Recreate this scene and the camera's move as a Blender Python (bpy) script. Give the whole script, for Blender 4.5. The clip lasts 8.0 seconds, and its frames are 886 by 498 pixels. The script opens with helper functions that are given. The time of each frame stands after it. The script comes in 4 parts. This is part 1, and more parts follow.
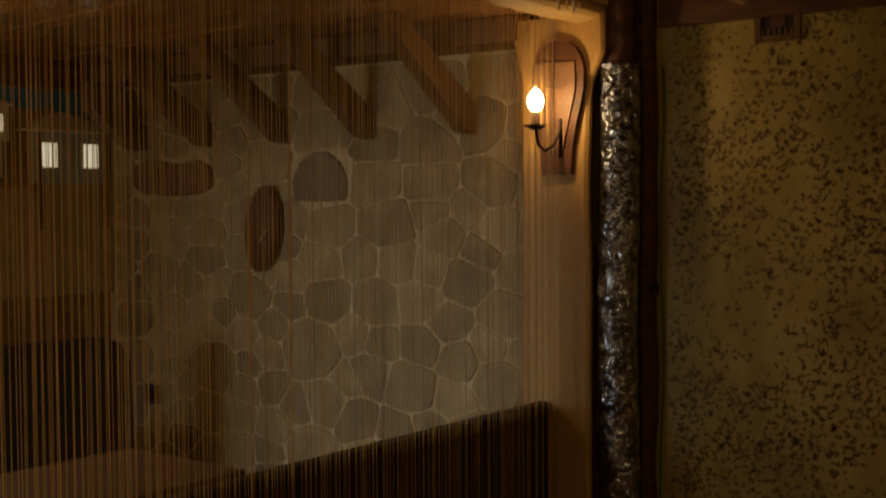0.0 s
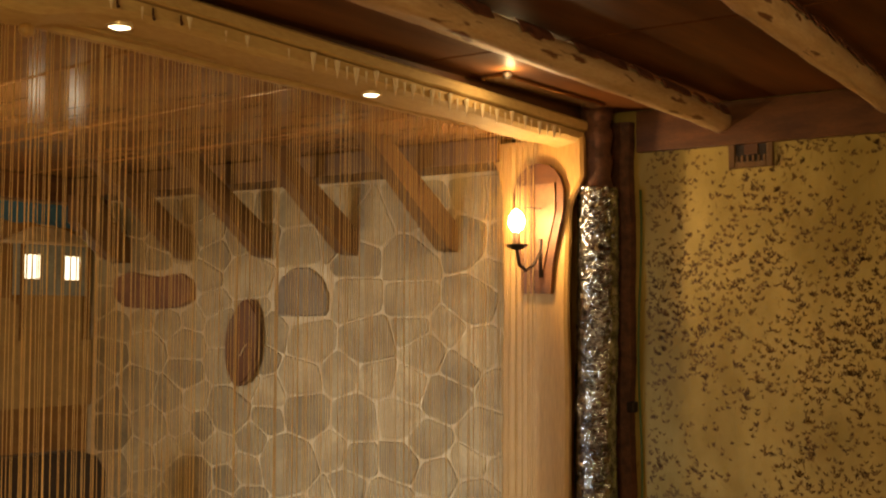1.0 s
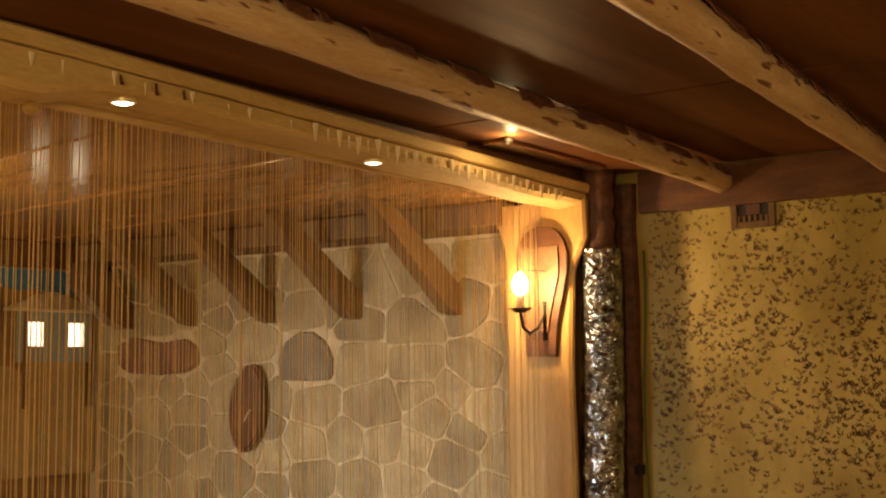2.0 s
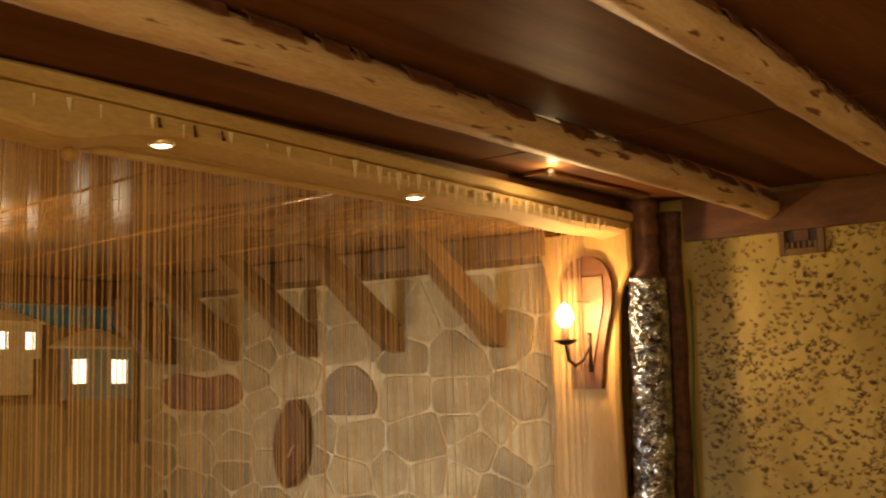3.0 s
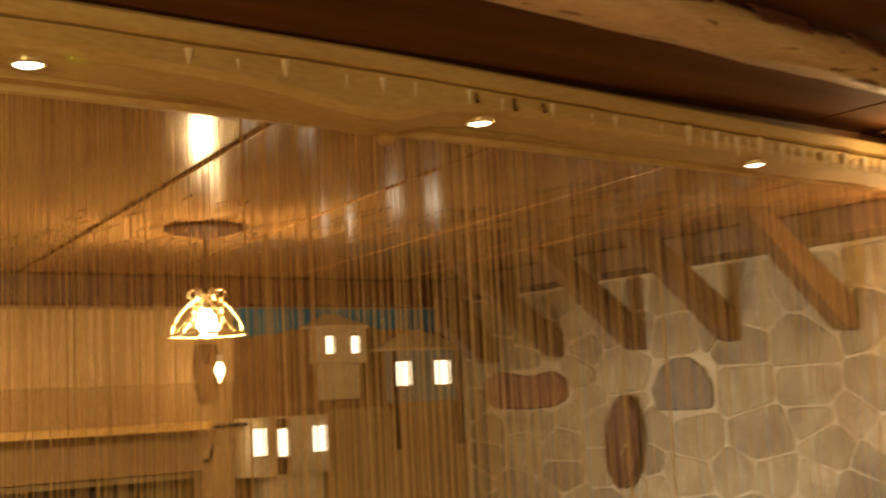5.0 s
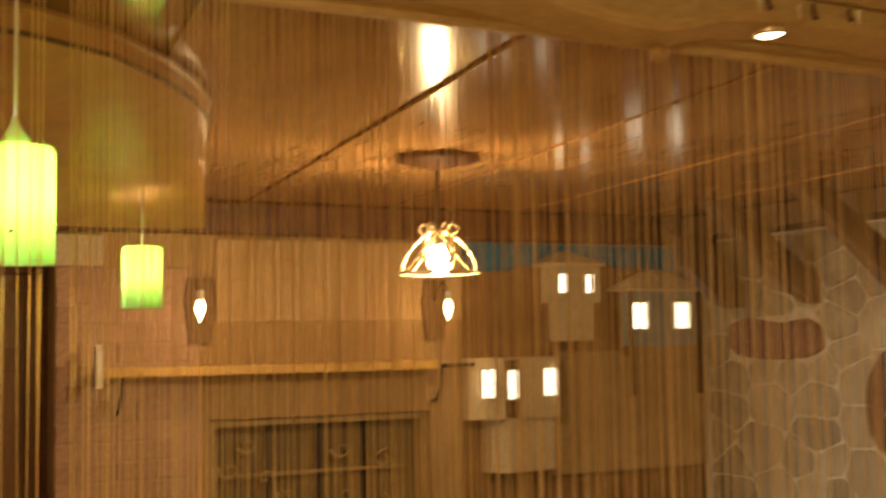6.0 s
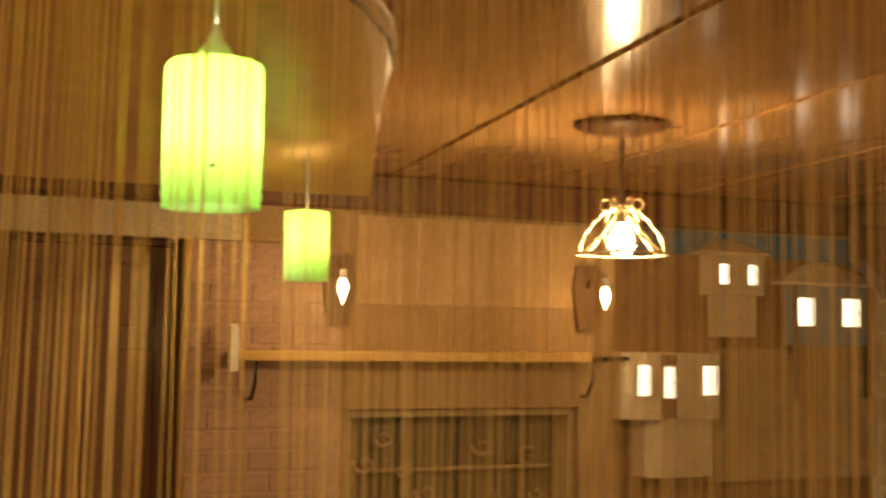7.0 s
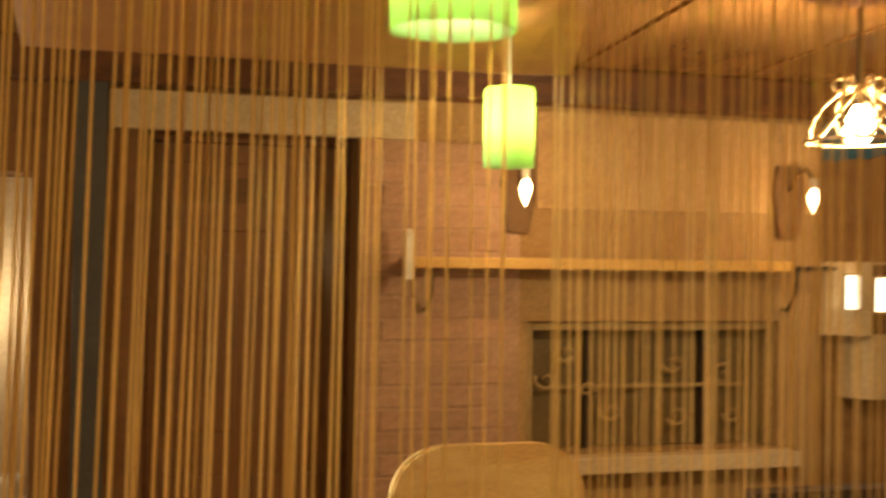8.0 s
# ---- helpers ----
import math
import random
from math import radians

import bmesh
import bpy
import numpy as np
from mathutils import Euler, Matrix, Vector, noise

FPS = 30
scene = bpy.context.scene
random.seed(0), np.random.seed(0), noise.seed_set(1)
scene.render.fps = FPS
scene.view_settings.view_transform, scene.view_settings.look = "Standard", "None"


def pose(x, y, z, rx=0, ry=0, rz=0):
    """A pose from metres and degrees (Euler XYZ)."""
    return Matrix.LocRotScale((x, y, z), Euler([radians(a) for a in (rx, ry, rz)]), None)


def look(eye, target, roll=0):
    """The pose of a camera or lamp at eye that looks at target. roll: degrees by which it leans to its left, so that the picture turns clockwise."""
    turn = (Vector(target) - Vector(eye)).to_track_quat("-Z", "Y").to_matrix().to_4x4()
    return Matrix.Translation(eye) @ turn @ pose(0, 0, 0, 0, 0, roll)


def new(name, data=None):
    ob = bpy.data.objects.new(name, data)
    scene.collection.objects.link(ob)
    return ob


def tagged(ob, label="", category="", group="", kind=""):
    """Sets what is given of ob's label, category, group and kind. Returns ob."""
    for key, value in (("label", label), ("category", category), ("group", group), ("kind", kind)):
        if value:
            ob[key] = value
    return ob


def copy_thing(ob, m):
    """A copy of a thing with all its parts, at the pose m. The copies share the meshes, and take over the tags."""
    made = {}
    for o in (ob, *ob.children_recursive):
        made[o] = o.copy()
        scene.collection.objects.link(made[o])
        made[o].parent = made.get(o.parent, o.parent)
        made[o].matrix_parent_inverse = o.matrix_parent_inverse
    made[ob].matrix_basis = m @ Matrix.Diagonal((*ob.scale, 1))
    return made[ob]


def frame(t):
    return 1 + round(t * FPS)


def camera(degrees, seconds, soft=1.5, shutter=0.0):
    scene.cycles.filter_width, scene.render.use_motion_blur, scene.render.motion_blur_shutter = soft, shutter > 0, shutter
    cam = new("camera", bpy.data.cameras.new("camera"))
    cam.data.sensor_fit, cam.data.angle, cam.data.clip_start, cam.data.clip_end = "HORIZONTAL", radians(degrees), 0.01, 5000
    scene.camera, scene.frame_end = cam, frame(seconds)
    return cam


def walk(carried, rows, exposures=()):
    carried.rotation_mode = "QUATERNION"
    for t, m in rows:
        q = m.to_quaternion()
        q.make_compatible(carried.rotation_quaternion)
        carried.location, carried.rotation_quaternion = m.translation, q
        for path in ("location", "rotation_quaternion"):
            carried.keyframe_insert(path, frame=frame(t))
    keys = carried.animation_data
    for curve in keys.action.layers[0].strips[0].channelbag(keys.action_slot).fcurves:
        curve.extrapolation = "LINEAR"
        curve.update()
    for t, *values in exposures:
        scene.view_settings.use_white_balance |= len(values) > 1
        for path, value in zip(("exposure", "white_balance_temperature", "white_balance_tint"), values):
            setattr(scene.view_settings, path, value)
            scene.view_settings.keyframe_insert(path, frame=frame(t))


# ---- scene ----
cam = camera(40.5, 8.0, 2.0, 0.5)
cam.data.dof.use_dof, cam.data.dof.focus_distance, cam.data.dof.aperture_fstop = True, 3.6, 10.5
PATH = [
    (0, (-1.805, -2.375, 1.554), (-0.214, -1.166, 1.475), -0.4),
    (0.5, (-1.874, -2.378, 1.541), (-0.261, -1.196, 1.581), 0.3),
    (1, (-1.877, -2.392, 1.571), (-0.261, -1.218, 1.68), 0.3),
    (1.5, (-1.88, -2.391, 1.594), (-0.267, -1.22, 1.754), -0.1),
    (2.8, (-1.866, -2.375, 1.642), (-0.285, -1.174, 1.88), -1.1),
    (3, (-1.846, -2.356, 1.651), (-0.282, -1.133, 1.89), -1.4),
    (3.5, (-1.823, -2.303, 1.666), (-0.306, -1.024, 1.914), -1.6),
    (4, (-1.79, -2.237, 1.665), (-0.346, -0.875, 1.906), -2.4),
    (4.5, (-1.748, -2.161, 1.665), (-0.398, -0.705, 1.908), -2.8),
    (4.7, (-1.738, -2.135, 1.646), (-0.441, -0.634, 1.9), -3.0),
    (5.8, (-1.535, -1.846, 1.667), (-0.587, -0.095, 1.856), -1.7),
    (6, (-1.558, -1.745, 1.703), (-0.656, 0.034, 1.857), -1.0),
    (6.5, (-1.549, -1.551, 1.663), (-0.721, 0.265, 1.782), 0.1),
    (7, (-1.613, -1.272, 1.681), (-0.849, 0.57, 1.826), 0.8),
    (7.5, (-1.649, -1.055, 1.651), (-0.96, 0.821, 1.742), 0.8),
    (8, (-1.629, -0.895, 1.62), (-1.086, 1.03, 1.634), 0.8),
]
EXPOSURES = [(0, -2.1), (0.3, -1.4), (0.6, -0.72), (0.9, -0.28), (1.2, -0.10), (1.6, 0.0), (7, 0.0), (8, 0.22)]
walk(cam, [(t, look(eye, target, roll)) for t, eye, target, roll in PATH], EXPOSURES)

# ---------------------------------------------------------------- world and lamps
world = bpy.data.worlds.new("world")
scene.world = world
world.use_nodes = True
world.node_tree.nodes["Background"].inputs[0].default_value = (1.0, 0.72, 0.45, 1)
world.node_tree.nodes["Background"].inputs[1].default_value = 0.02

WARM = (1.0, 0.67, 0.29)
AMBER = (1.0, 0.58, 0.21)


def point_lamp(name, place, watts, colour, radius=0.02):
    data = bpy.data.lights.new(name, "POINT")
    data.energy, data.color, data.shadow_soft_size = watts, colour, radius
    ob = new(name, data)
    ob.location = place
    return tagged(ob, kind="structure")


def spot_lamp(name, place, target, watts, colour, angle, radius=0.02):
    data = bpy.data.lights.new(name, "SPOT")
    data.energy, data.color, data.shadow_soft_size = watts, colour, radius
    data.spot_size, data.spot_blend = radians(angle), 0.6
    ob = new(name, data)
    ob.matrix_world = look(place, target)
    return tagged(ob, kind="structure")


def area_lamp(name, place, target, watts, colour, w, h):
    data = bpy.data.lights.new(name, "AREA")
    data.shape, data.size, data.size_y = "RECTANGLE", w, h
    data.energy, data.color = watts, colour
    ob = new(name, data)
    ob.matrix_world = look(place, target)
    return tagged(ob, kind="structure")


point_lamp("sconce_light", (2.035, 0.10, 1.925), 11.0, AMBER, 0.022)
point_lamp("bell_light", (0.174, 1.70, 1.945), 28.0, WARM, 0.03)
point_lamp("green_light_near", (-1.314, 0.196, 1.922), 20.0, (1.0, 0.97, 0.86), 0.045)
point_lamp("green_light_far", (-0.840, 1.414, 1.885), 2.8, (1.0, 0.95, 0.80), 0.035)
point_lamp("candle_light_a", (-0.300, 2.84, 1.835), 2.0, AMBER, 0.015)
point_lamp("candle_light_b", (0.815, 2.88, 1.832), 2.0, AMBER, 0.015)
for sx in (-1.0, 0.03, 1.012):
    spot_lamp("downlight_beam", (sx, -0.03, 2.235), (sx, -0.7, 0.0), 4.0, WARM, 70, 0.02)
# lamp added for the glow patch between beam and log
point_lamp("log_glow", (1.47, -0.235, 2.362), 1.6, WARM, 0.012)
# fills added for the front room's unseen lamps, behind the walker
point_lamp("front_fill_a", (-2.9, -2.4, 1.6), 112.0, (1.0, 0.74, 0.33), 0.22)
point_lamp("front_fill_b", (0.6, -3.7, 1.65), 32.0, (1.0, 0.74, 0.33), 0.22)
# unseen fill added to brighten the stone wall and the door end
point_lamp("dining_fill", (-2.7, 1.9, 1.75), 9.0, (1.0, 0.72, 0.36), 0.15)
# fill added inside the narrow opening so that its plaster looks lit
point_lamp("niche_fill", (-2.05, 3.24, 1.45), 3.0, (1.0, 0.80, 0.5), 0.03)
# daylight from the side window
area_lamp("daylight", (-3.98, 1.5, 1.25), (2.4, 1.0, 0.45), 17.0, (0.96, 0.96, 0.96), 0.9, 1.1).data.spread = radians(42)

# ---------------------------------------------------------------- materials


def mat(name, base, second=None, rough=0.6, scale=6.0, stretch=(1, 1, 1), bump=0.2, metal=0.0, fine=60.0, coat=0.0,
        spots=None, spot_scale=10.0, spot_at=0.6, island=0.0, vary=0.1, low=0.35, high=0.65, emit=0.0, transmit=0.0):
    """A surface with broad patches, fine grain, optional spots of wear, and relief from both."""
    m = bpy.data.materials.new(name)
    m.use_nodes = True
    n, l = m.node_tree.nodes, m.node_tree.links
    b = n["Principled BSDF"]
    second = second or tuple(c * 0.72 for c in base)
    co = n.new("ShaderNodeTexCoord")
    mp = n.new("ShaderNodeMapping")
    mp.inputs["Scale"].default_value = stretch
    l.new(co.outputs["Object"], mp.inputs["Vector"])
    a = n.new("ShaderNodeTexNoise")
    a.inputs["Scale"].default_value, a.inputs["Detail"].default_value, a.inputs["Roughness"].default_value = scale, 5, 0.6
    l.new(mp.outputs["Vector"], a.inputs["Vector"])
    ramp = n.new("ShaderNodeValToRGB")
    ramp.color_ramp.elements[0].position, ramp.color_ramp.elements[1].position = low, high
    ramp.color_ramp.elements[0].color, ramp.color_ramp.elements[1].color = (*second, 1), (*base, 1)
    l.new(a.outputs["Fac"], ramp.inputs["Fac"])
    colour = ramp.outputs["Color"]
    f = n.new("ShaderNodeTexNoise")
    f.inputs["Scale"].default_value, f.inputs["Detail"].default_value = fine, 3
    l.new(mp.outputs["Vector"], f.inputs["Vector"])
    grain = n.new("ShaderNodeMix")
    grain.data_type, grain.blend_type = "RGBA", "OVERLAY"
    grain.inputs["Factor"].default_value = 0.35
    l.new(colour, grain.inputs["A"])
    l.new(f.outputs["Fac"], grain.inputs["B"])
    colour = grain.outputs["Result"]
    if spots:
        s = n.new("ShaderNodeTexNoise")
        s.inputs["Scale"].default_value, s.inputs["Detail"].default_value = spot_scale, 4
        l.new(mp.outputs["Vector"], s.inputs["Vector"])
        sr = n.new("ShaderNodeValToRGB")
        sr.color_ramp.elements[0].position, sr.color_ramp.elements[1].position = spot_at, spot_at + 0.05
        l.new(s.outputs["Fac"], sr.inputs["Fac"])
        sm = n.new("ShaderNodeMix")
        sm.data_type = "RGBA"
        l.new(sr.outputs["Color"], sm.inputs["Factor"])
        l.new(colour, sm.inputs["A"])
        sm.inputs["B"].default_value = (*spots, 1)
        colour = sm.outputs["Result"]
    if island:
        info = n.new("ShaderNodeObjectInfo")
        mr = n.new("ShaderNodeMapRange")
        mr.inputs["To Min"].default_value, mr.inputs["To Max"].default_value = 1 - island, 1 + island * 0.6
        l.new(info.outputs["Random"], mr.inputs["Value"])
        hs = n.new("ShaderNodeHueSaturation")
        l.new(mr.outputs["Result"], hs.inputs["Value"])
        l.new(colour, hs.inputs["Color"])
        colour = hs.outputs["Color"]
    l.new(colour, b.inputs["Base Color"])
    rr = n.new("ShaderNodeMapRange")
    rr.inputs["To Min"].default_value, rr.inputs["To Max"].default_value = max(rough - vary, 0.03), min(rough + vary, 1)
    l.new(f.outputs["Fac"], rr.inputs["Value"])
    l.new(rr.outputs["Result"], b.inputs["Roughness"])
    if bump:
        add = n.new("ShaderNodeMath")
        add.operation = "MULTIPLY_ADD"
        add.inputs[1].default_value = 0.35
        l.new(f.outputs["Fac"], add.inputs[0])
        l.new(a.outputs["Fac"], add.inputs[2])
        bp = n.new("ShaderNodeBump")
        bp.inputs["Strength"].default_value, bp.inputs["Distance"].default_value = bump, 0.01
        l.new(add.outputs["Value"], bp.inputs["Height"])
        l.new(bp.outputs["Normal"], b.inputs["Normal"])
    b.inputs["Metallic"].default_value = metal
    b.inputs["Coat Weight"].default_value = coat
    b.inputs["Coat Roughness"].default_value = 0.12
    b.inputs["Transmission Weight"].default_value = transmit
    return m


def glow(name, colour, strength):
    m = bpy.data.materials.new(name)
    m.use_nodes = True
    b = m.node_tree.nodes["Principled BSDF"]
    b.inputs["Base Color"].default_value = (*colour, 1)
    b.inputs["Emission Color"].default_value = (*colour, 1)
    b.inputs["Emission Strength"].default_value = strength
    return m


def shade_glass(name, colour):
    """Frosted coloured glass that lets the bulb inside shine through."""
    m = bpy.data.materials.new(name)
    m.use_nodes = True
    n, l = m.node_tree.nodes, m.node_tree.links
    out = n["Material Output"]
    b = n["Principled BSDF"]
    b.inputs["Base Color"].default_value = (*colour, 1)
    b.inputs["Roughness"].default_value = 0.35
    co = n.new("ShaderNodeTexCoord")
    tx = n.new("ShaderNodeTexNoise")
    tx.inputs["Scale"].default_value = 9
    l.new(co.outputs["Object"], tx.inputs["Vector"])
    hs = n.new("ShaderNodeHueSaturation")
    mr = n.new("ShaderNodeMapRange")
    mr.inputs["To Min"].default_value, mr.inputs["To Max"].default_value = 0.8, 1.15
    l.new(tx.outputs["Fac"], mr.inputs["Value"])
    l.new(mr.outputs["Result"], hs.inputs["Value"])
    hs.inputs["Color"].default_value = (*colour, 1)
    tr = n.new("ShaderNodeBsdfTranslucent")
    l.new(hs.outputs["Color"], tr.inputs["Color"])
    mx = n.new("ShaderNodeMixShader")
    mx.inputs["Fac"].default_value = 0.62
    l.new(b.outputs["BSDF"], mx.inputs[1])
    l.new(tr.outputs["BSDF"], mx.inputs[2])
    l.new(mx.outputs["Shader"], out.inputs["Surface"])
    return m


M_CEIL_DARK = mat("varnished_dark_plank", (0.18, 0.072, 0.024), (0.10, 0.037, 0.013), 0.50, 3, (0.25, 2.5, 1), 0.10, fine=40)
M_CEIL_DARK.node_tree.nodes["Principled BSDF"].inputs["Specular IOR Level"].default_value = 0.03
M_CEIL = mat("varnished_plank", (0.40, 0.215, 0.078), (0.28, 0.14, 0.046), 0.135, 2.5, (2.2, 0.5, 1), 0.010, fine=9, vary=0.025)
M_CEIL.node_tree.nodes["Principled BSDF"].inputs["Specular IOR Level"].default_value = 0.16
M_TRIM = mat("dark_brown_trim", (0.16, 0.062, 0.018), (0.085, 0.030, 0.010), 0.55, 5, (1, 1, 4), 0.2)
M_BEAM = mat("cream_painted_slab", (0.68, 0.48, 0.20), (0.55, 0.36, 0.13), 0.7, 4, (0.5, 2, 2), 0.25, spots=(0.16, 0.07, 0.03), spot_scale=9, spot_at=0.71)
M_LOG = mat("peeled_log", (0.72, 0.51, 0.30), (0.54, 0.34, 0.17), 0.42, 6, (0.5, 3, 3), 0.5, spots=(0.17, 0.06, 0.028), spot_scale=12, spot_at=0.61)
M_BARK = mat("dark_bark", (0.15, 0.06, 0.03), (0.06, 0.024, 0.013), 0.7, 14, (1, 2, 2), 0.7)
M_RAG = mat("red_bark", (0.22, 0.08, 0.038), (0.10, 0.036, 0.018), 0.7, 14, (1, 2, 2), 0.6)
M_WOOD = mat("honey_wood", (0.56, 0.345, 0.11), (0.46, 0.265, 0.075), 0.45, 3, (3, 3, 0.25), 0.2, spots=(0.22, 0.10, 0.04), spot_scale=5, spot_at=0.70)
M_PINE = mat("light_pine", (0.64, 0.42, 0.13), (0.54, 0.32, 0.085), 0.45, 4, (1, 1, 5), 0.15, spots=(0.25, 0.12, 0.04), spot_scale=6, spot_at=0.69)
M_BRACE = mat("brown_timber", (0.19, 0.105, 0.042), (0.13, 0.066, 0.025), 0.65, 5, (1, 6, 1), 0.3)
M_DOOR = mat("door_wood", (0.23, 0.11, 0.042), (0.16, 0.072, 0.027), 0.4, 3, (5, 1, 0.4), 0.2, coat=0.2)
M_MORTAR = mat("pale_mortar", (0.65, 0.54, 0.33), (0.50, 0.40, 0.235), 0.9, 9, bump=0.5)
M_STONE = mat("field_stone", (0.43, 0.335, 0.175), (0.27, 0.20, 0.10), 0.62, 6, bump=0.6, island=0.32)
M_STONE_DARK = mat("grey_stone", (0.25, 0.195, 0.12), (0.17, 0.13, 0.08), 0.7, 7, bump=0.4)
M_STONE_RED = mat("red_stone", (0.25, 0.115, 0.05), (0.15, 0.065, 0.03), 0.7, 8, bump=0.4)
M_OVAL = mat("oiled_dark_wood", (0.15, 0.062, 0.025), (0.07, 0.028, 0.012), 0.35, 5, (4, 4, 0.5), 0.2, coat=0.3)
M_BRICK = mat("rose_brick", (0.47, 0.30, 0.205), (0.40, 0.245, 0.165), 0.8, 9, bump=0.35, island=0.14)
M_JOINT = mat("brick_joint", (0.46, 0.31, 0.22), (0.39, 0.25, 0.17), 0.9, 10, bump=0.4)
M_PLASTER = mat("ochre_plaster", (0.42, 0.28, 0.132), (0.34, 0.21, 0.09), 0.85, 3, bump=0.3)
M_TAN = mat("tan_plaster", (0.56, 0.39, 0.20), (0.46, 0.30, 0.14), 0.85, 3, bump=0.25)
M_WALL = mat("brown_plaster", (0.24, 0.125, 0.052), (0.17, 0.082, 0.034), 0.85, 3, bump=0.3)
M_SKY = mat("painted_blue", (0.08, 0.22, 0.36), (0.055, 0.15, 0.26), 0.8, 6, bump=0.2)
M_HILL = mat("painted_hill", (0.30, 0.175, 0.072), (0.20, 0.105, 0.042), 0.85, 8, bump=0.4)
M_HOUSE = mat("house_cream", (0.60, 0.50, 0.33), (0.50, 0.40, 0.25), 0.8, 7, bump=0.25)
M_HOUSE_DIM = mat("house_ochre", (0.45, 0.32, 0.155), (0.35, 0.235, 0.105), 0.85, 6, bump=0.3)
M_HOUSE_GREY = mat("house_grey_blue", (0.36, 0.39, 0.38), (0.26, 0.28, 0.27), 0.85, 6, bump=0.2)
M_ROOF = mat("roof_boards", (0.72, 0.58, 0.38), (0.56, 0.43, 0.26), 0.8, 8, bump=0.3)
M_FLOOR = mat("floor_boards", (0.42, 0.27, 0.13), (0.32, 0.19, 0.085), 0.4, 4, (0.4, 4, 1), 0.15)
M_IRON = mat("black_iron", (0.05, 0.035, 0.025), (0.03, 0.02, 0.015), 0.5, 20, bump=0.3, metal=0.4)
M_BRASS = mat("gilt_metal", (0.90, 0.76, 0.48), (0.78, 0.62, 0.34), 0.42, 20, bump=0.2, metal=0.9)
M_WHITE = mat("white_enamel", (0.78, 0.76, 0.70), (0.70, 0.67, 0.60), 0.35, 8, bump=0.05)
M_GREY = mat("dark_grey_paint", (0.075, 0.075, 0.08), (0.055, 0.055, 0.06), 0.55, 5, bump=0.1)
M_DARK = mat("near_black_wood", (0.035, 0.017, 0.010), (0.02, 0.010, 0.006), 0.5, 5, (1, 1, 3), 0.2)
M_GLASSY = mat("dark_pane", (0.17, 0.12, 0.05), (0.12, 0.08, 0.032), 0.45, 5, bump=0.05)
M_LATTICE = mat("window_scroll", (0.36, 0.26, 0.12), (0.26, 0.18, 0.08), 0.6, 9, bump=0.2)
M_STRING = mat("gold_cord", (0.86, 0.62, 0.25), (0.72, 0.49, 0.17), 0.40, 30, (1, 1, 3), 0.4, fine=300, island=0.25)
def let_light_through(m, share, tint):
    n, l = m.node_tree.nodes, m.node_tree.links
    tr, mx = n.new("ShaderNodeBsdfTranslucent"), n.new("ShaderNodeMixShader")
    tr.inputs["Color"].default_value = (*tint, 1)
    mx.inputs["Fac"].default_value = share
    l.new(n["Principled BSDF"].outputs["BSDF"], mx.inputs[1])
    l.new(tr.outputs["BSDF"], mx.inputs[2])
    l.new(mx.outputs["Shader"], n["Material Output"].inputs["Surface"])


let_light_through(M_STRING, 0.45, (0.92, 0.71, 0.32))
M_FOIL = mat("crinkled_dark_foil", (0.48, 0.50, 0.54), (0.13, 0.135, 0.15), 0.16, 22, bump=0.35, metal=1.0, fine=90, vary=0.06, low=0.40, high=0.62)
M_PEG = mat("peg_cream", (0.88, 0.74, 0.48), (0.80, 0.62, 0.36), 0.5, 20, bump=0.1)
M_SOFFIT = mat("soffit_gloss", (0.64, 0.37, 0.145), (0.54, 0.29, 0.105), 0.44, 1.6, bump=0.0, fine=14)
M_CREAM = mat("cream_wall", (0.66, 0.55, 0.38), (0.56, 0.45, 0.30), 0.8, 4, bump=0.2)
M_SHADE = shade_glass("lime_glass", (0.72, 0.96, 0.42))
G_BULB = glow("bulb_glow", (1.0, 0.74, 0.40), 60)
G_CANDLE = glow("candle_glow", (1.0, 0.66, 0.32), 14)
G_PANE = glow("lit_pane", (1.0, 0.88, 0.62), 2.3)
G_SPOT = glow("downlight_glow", (1.0, 0.86, 0.55), 14)


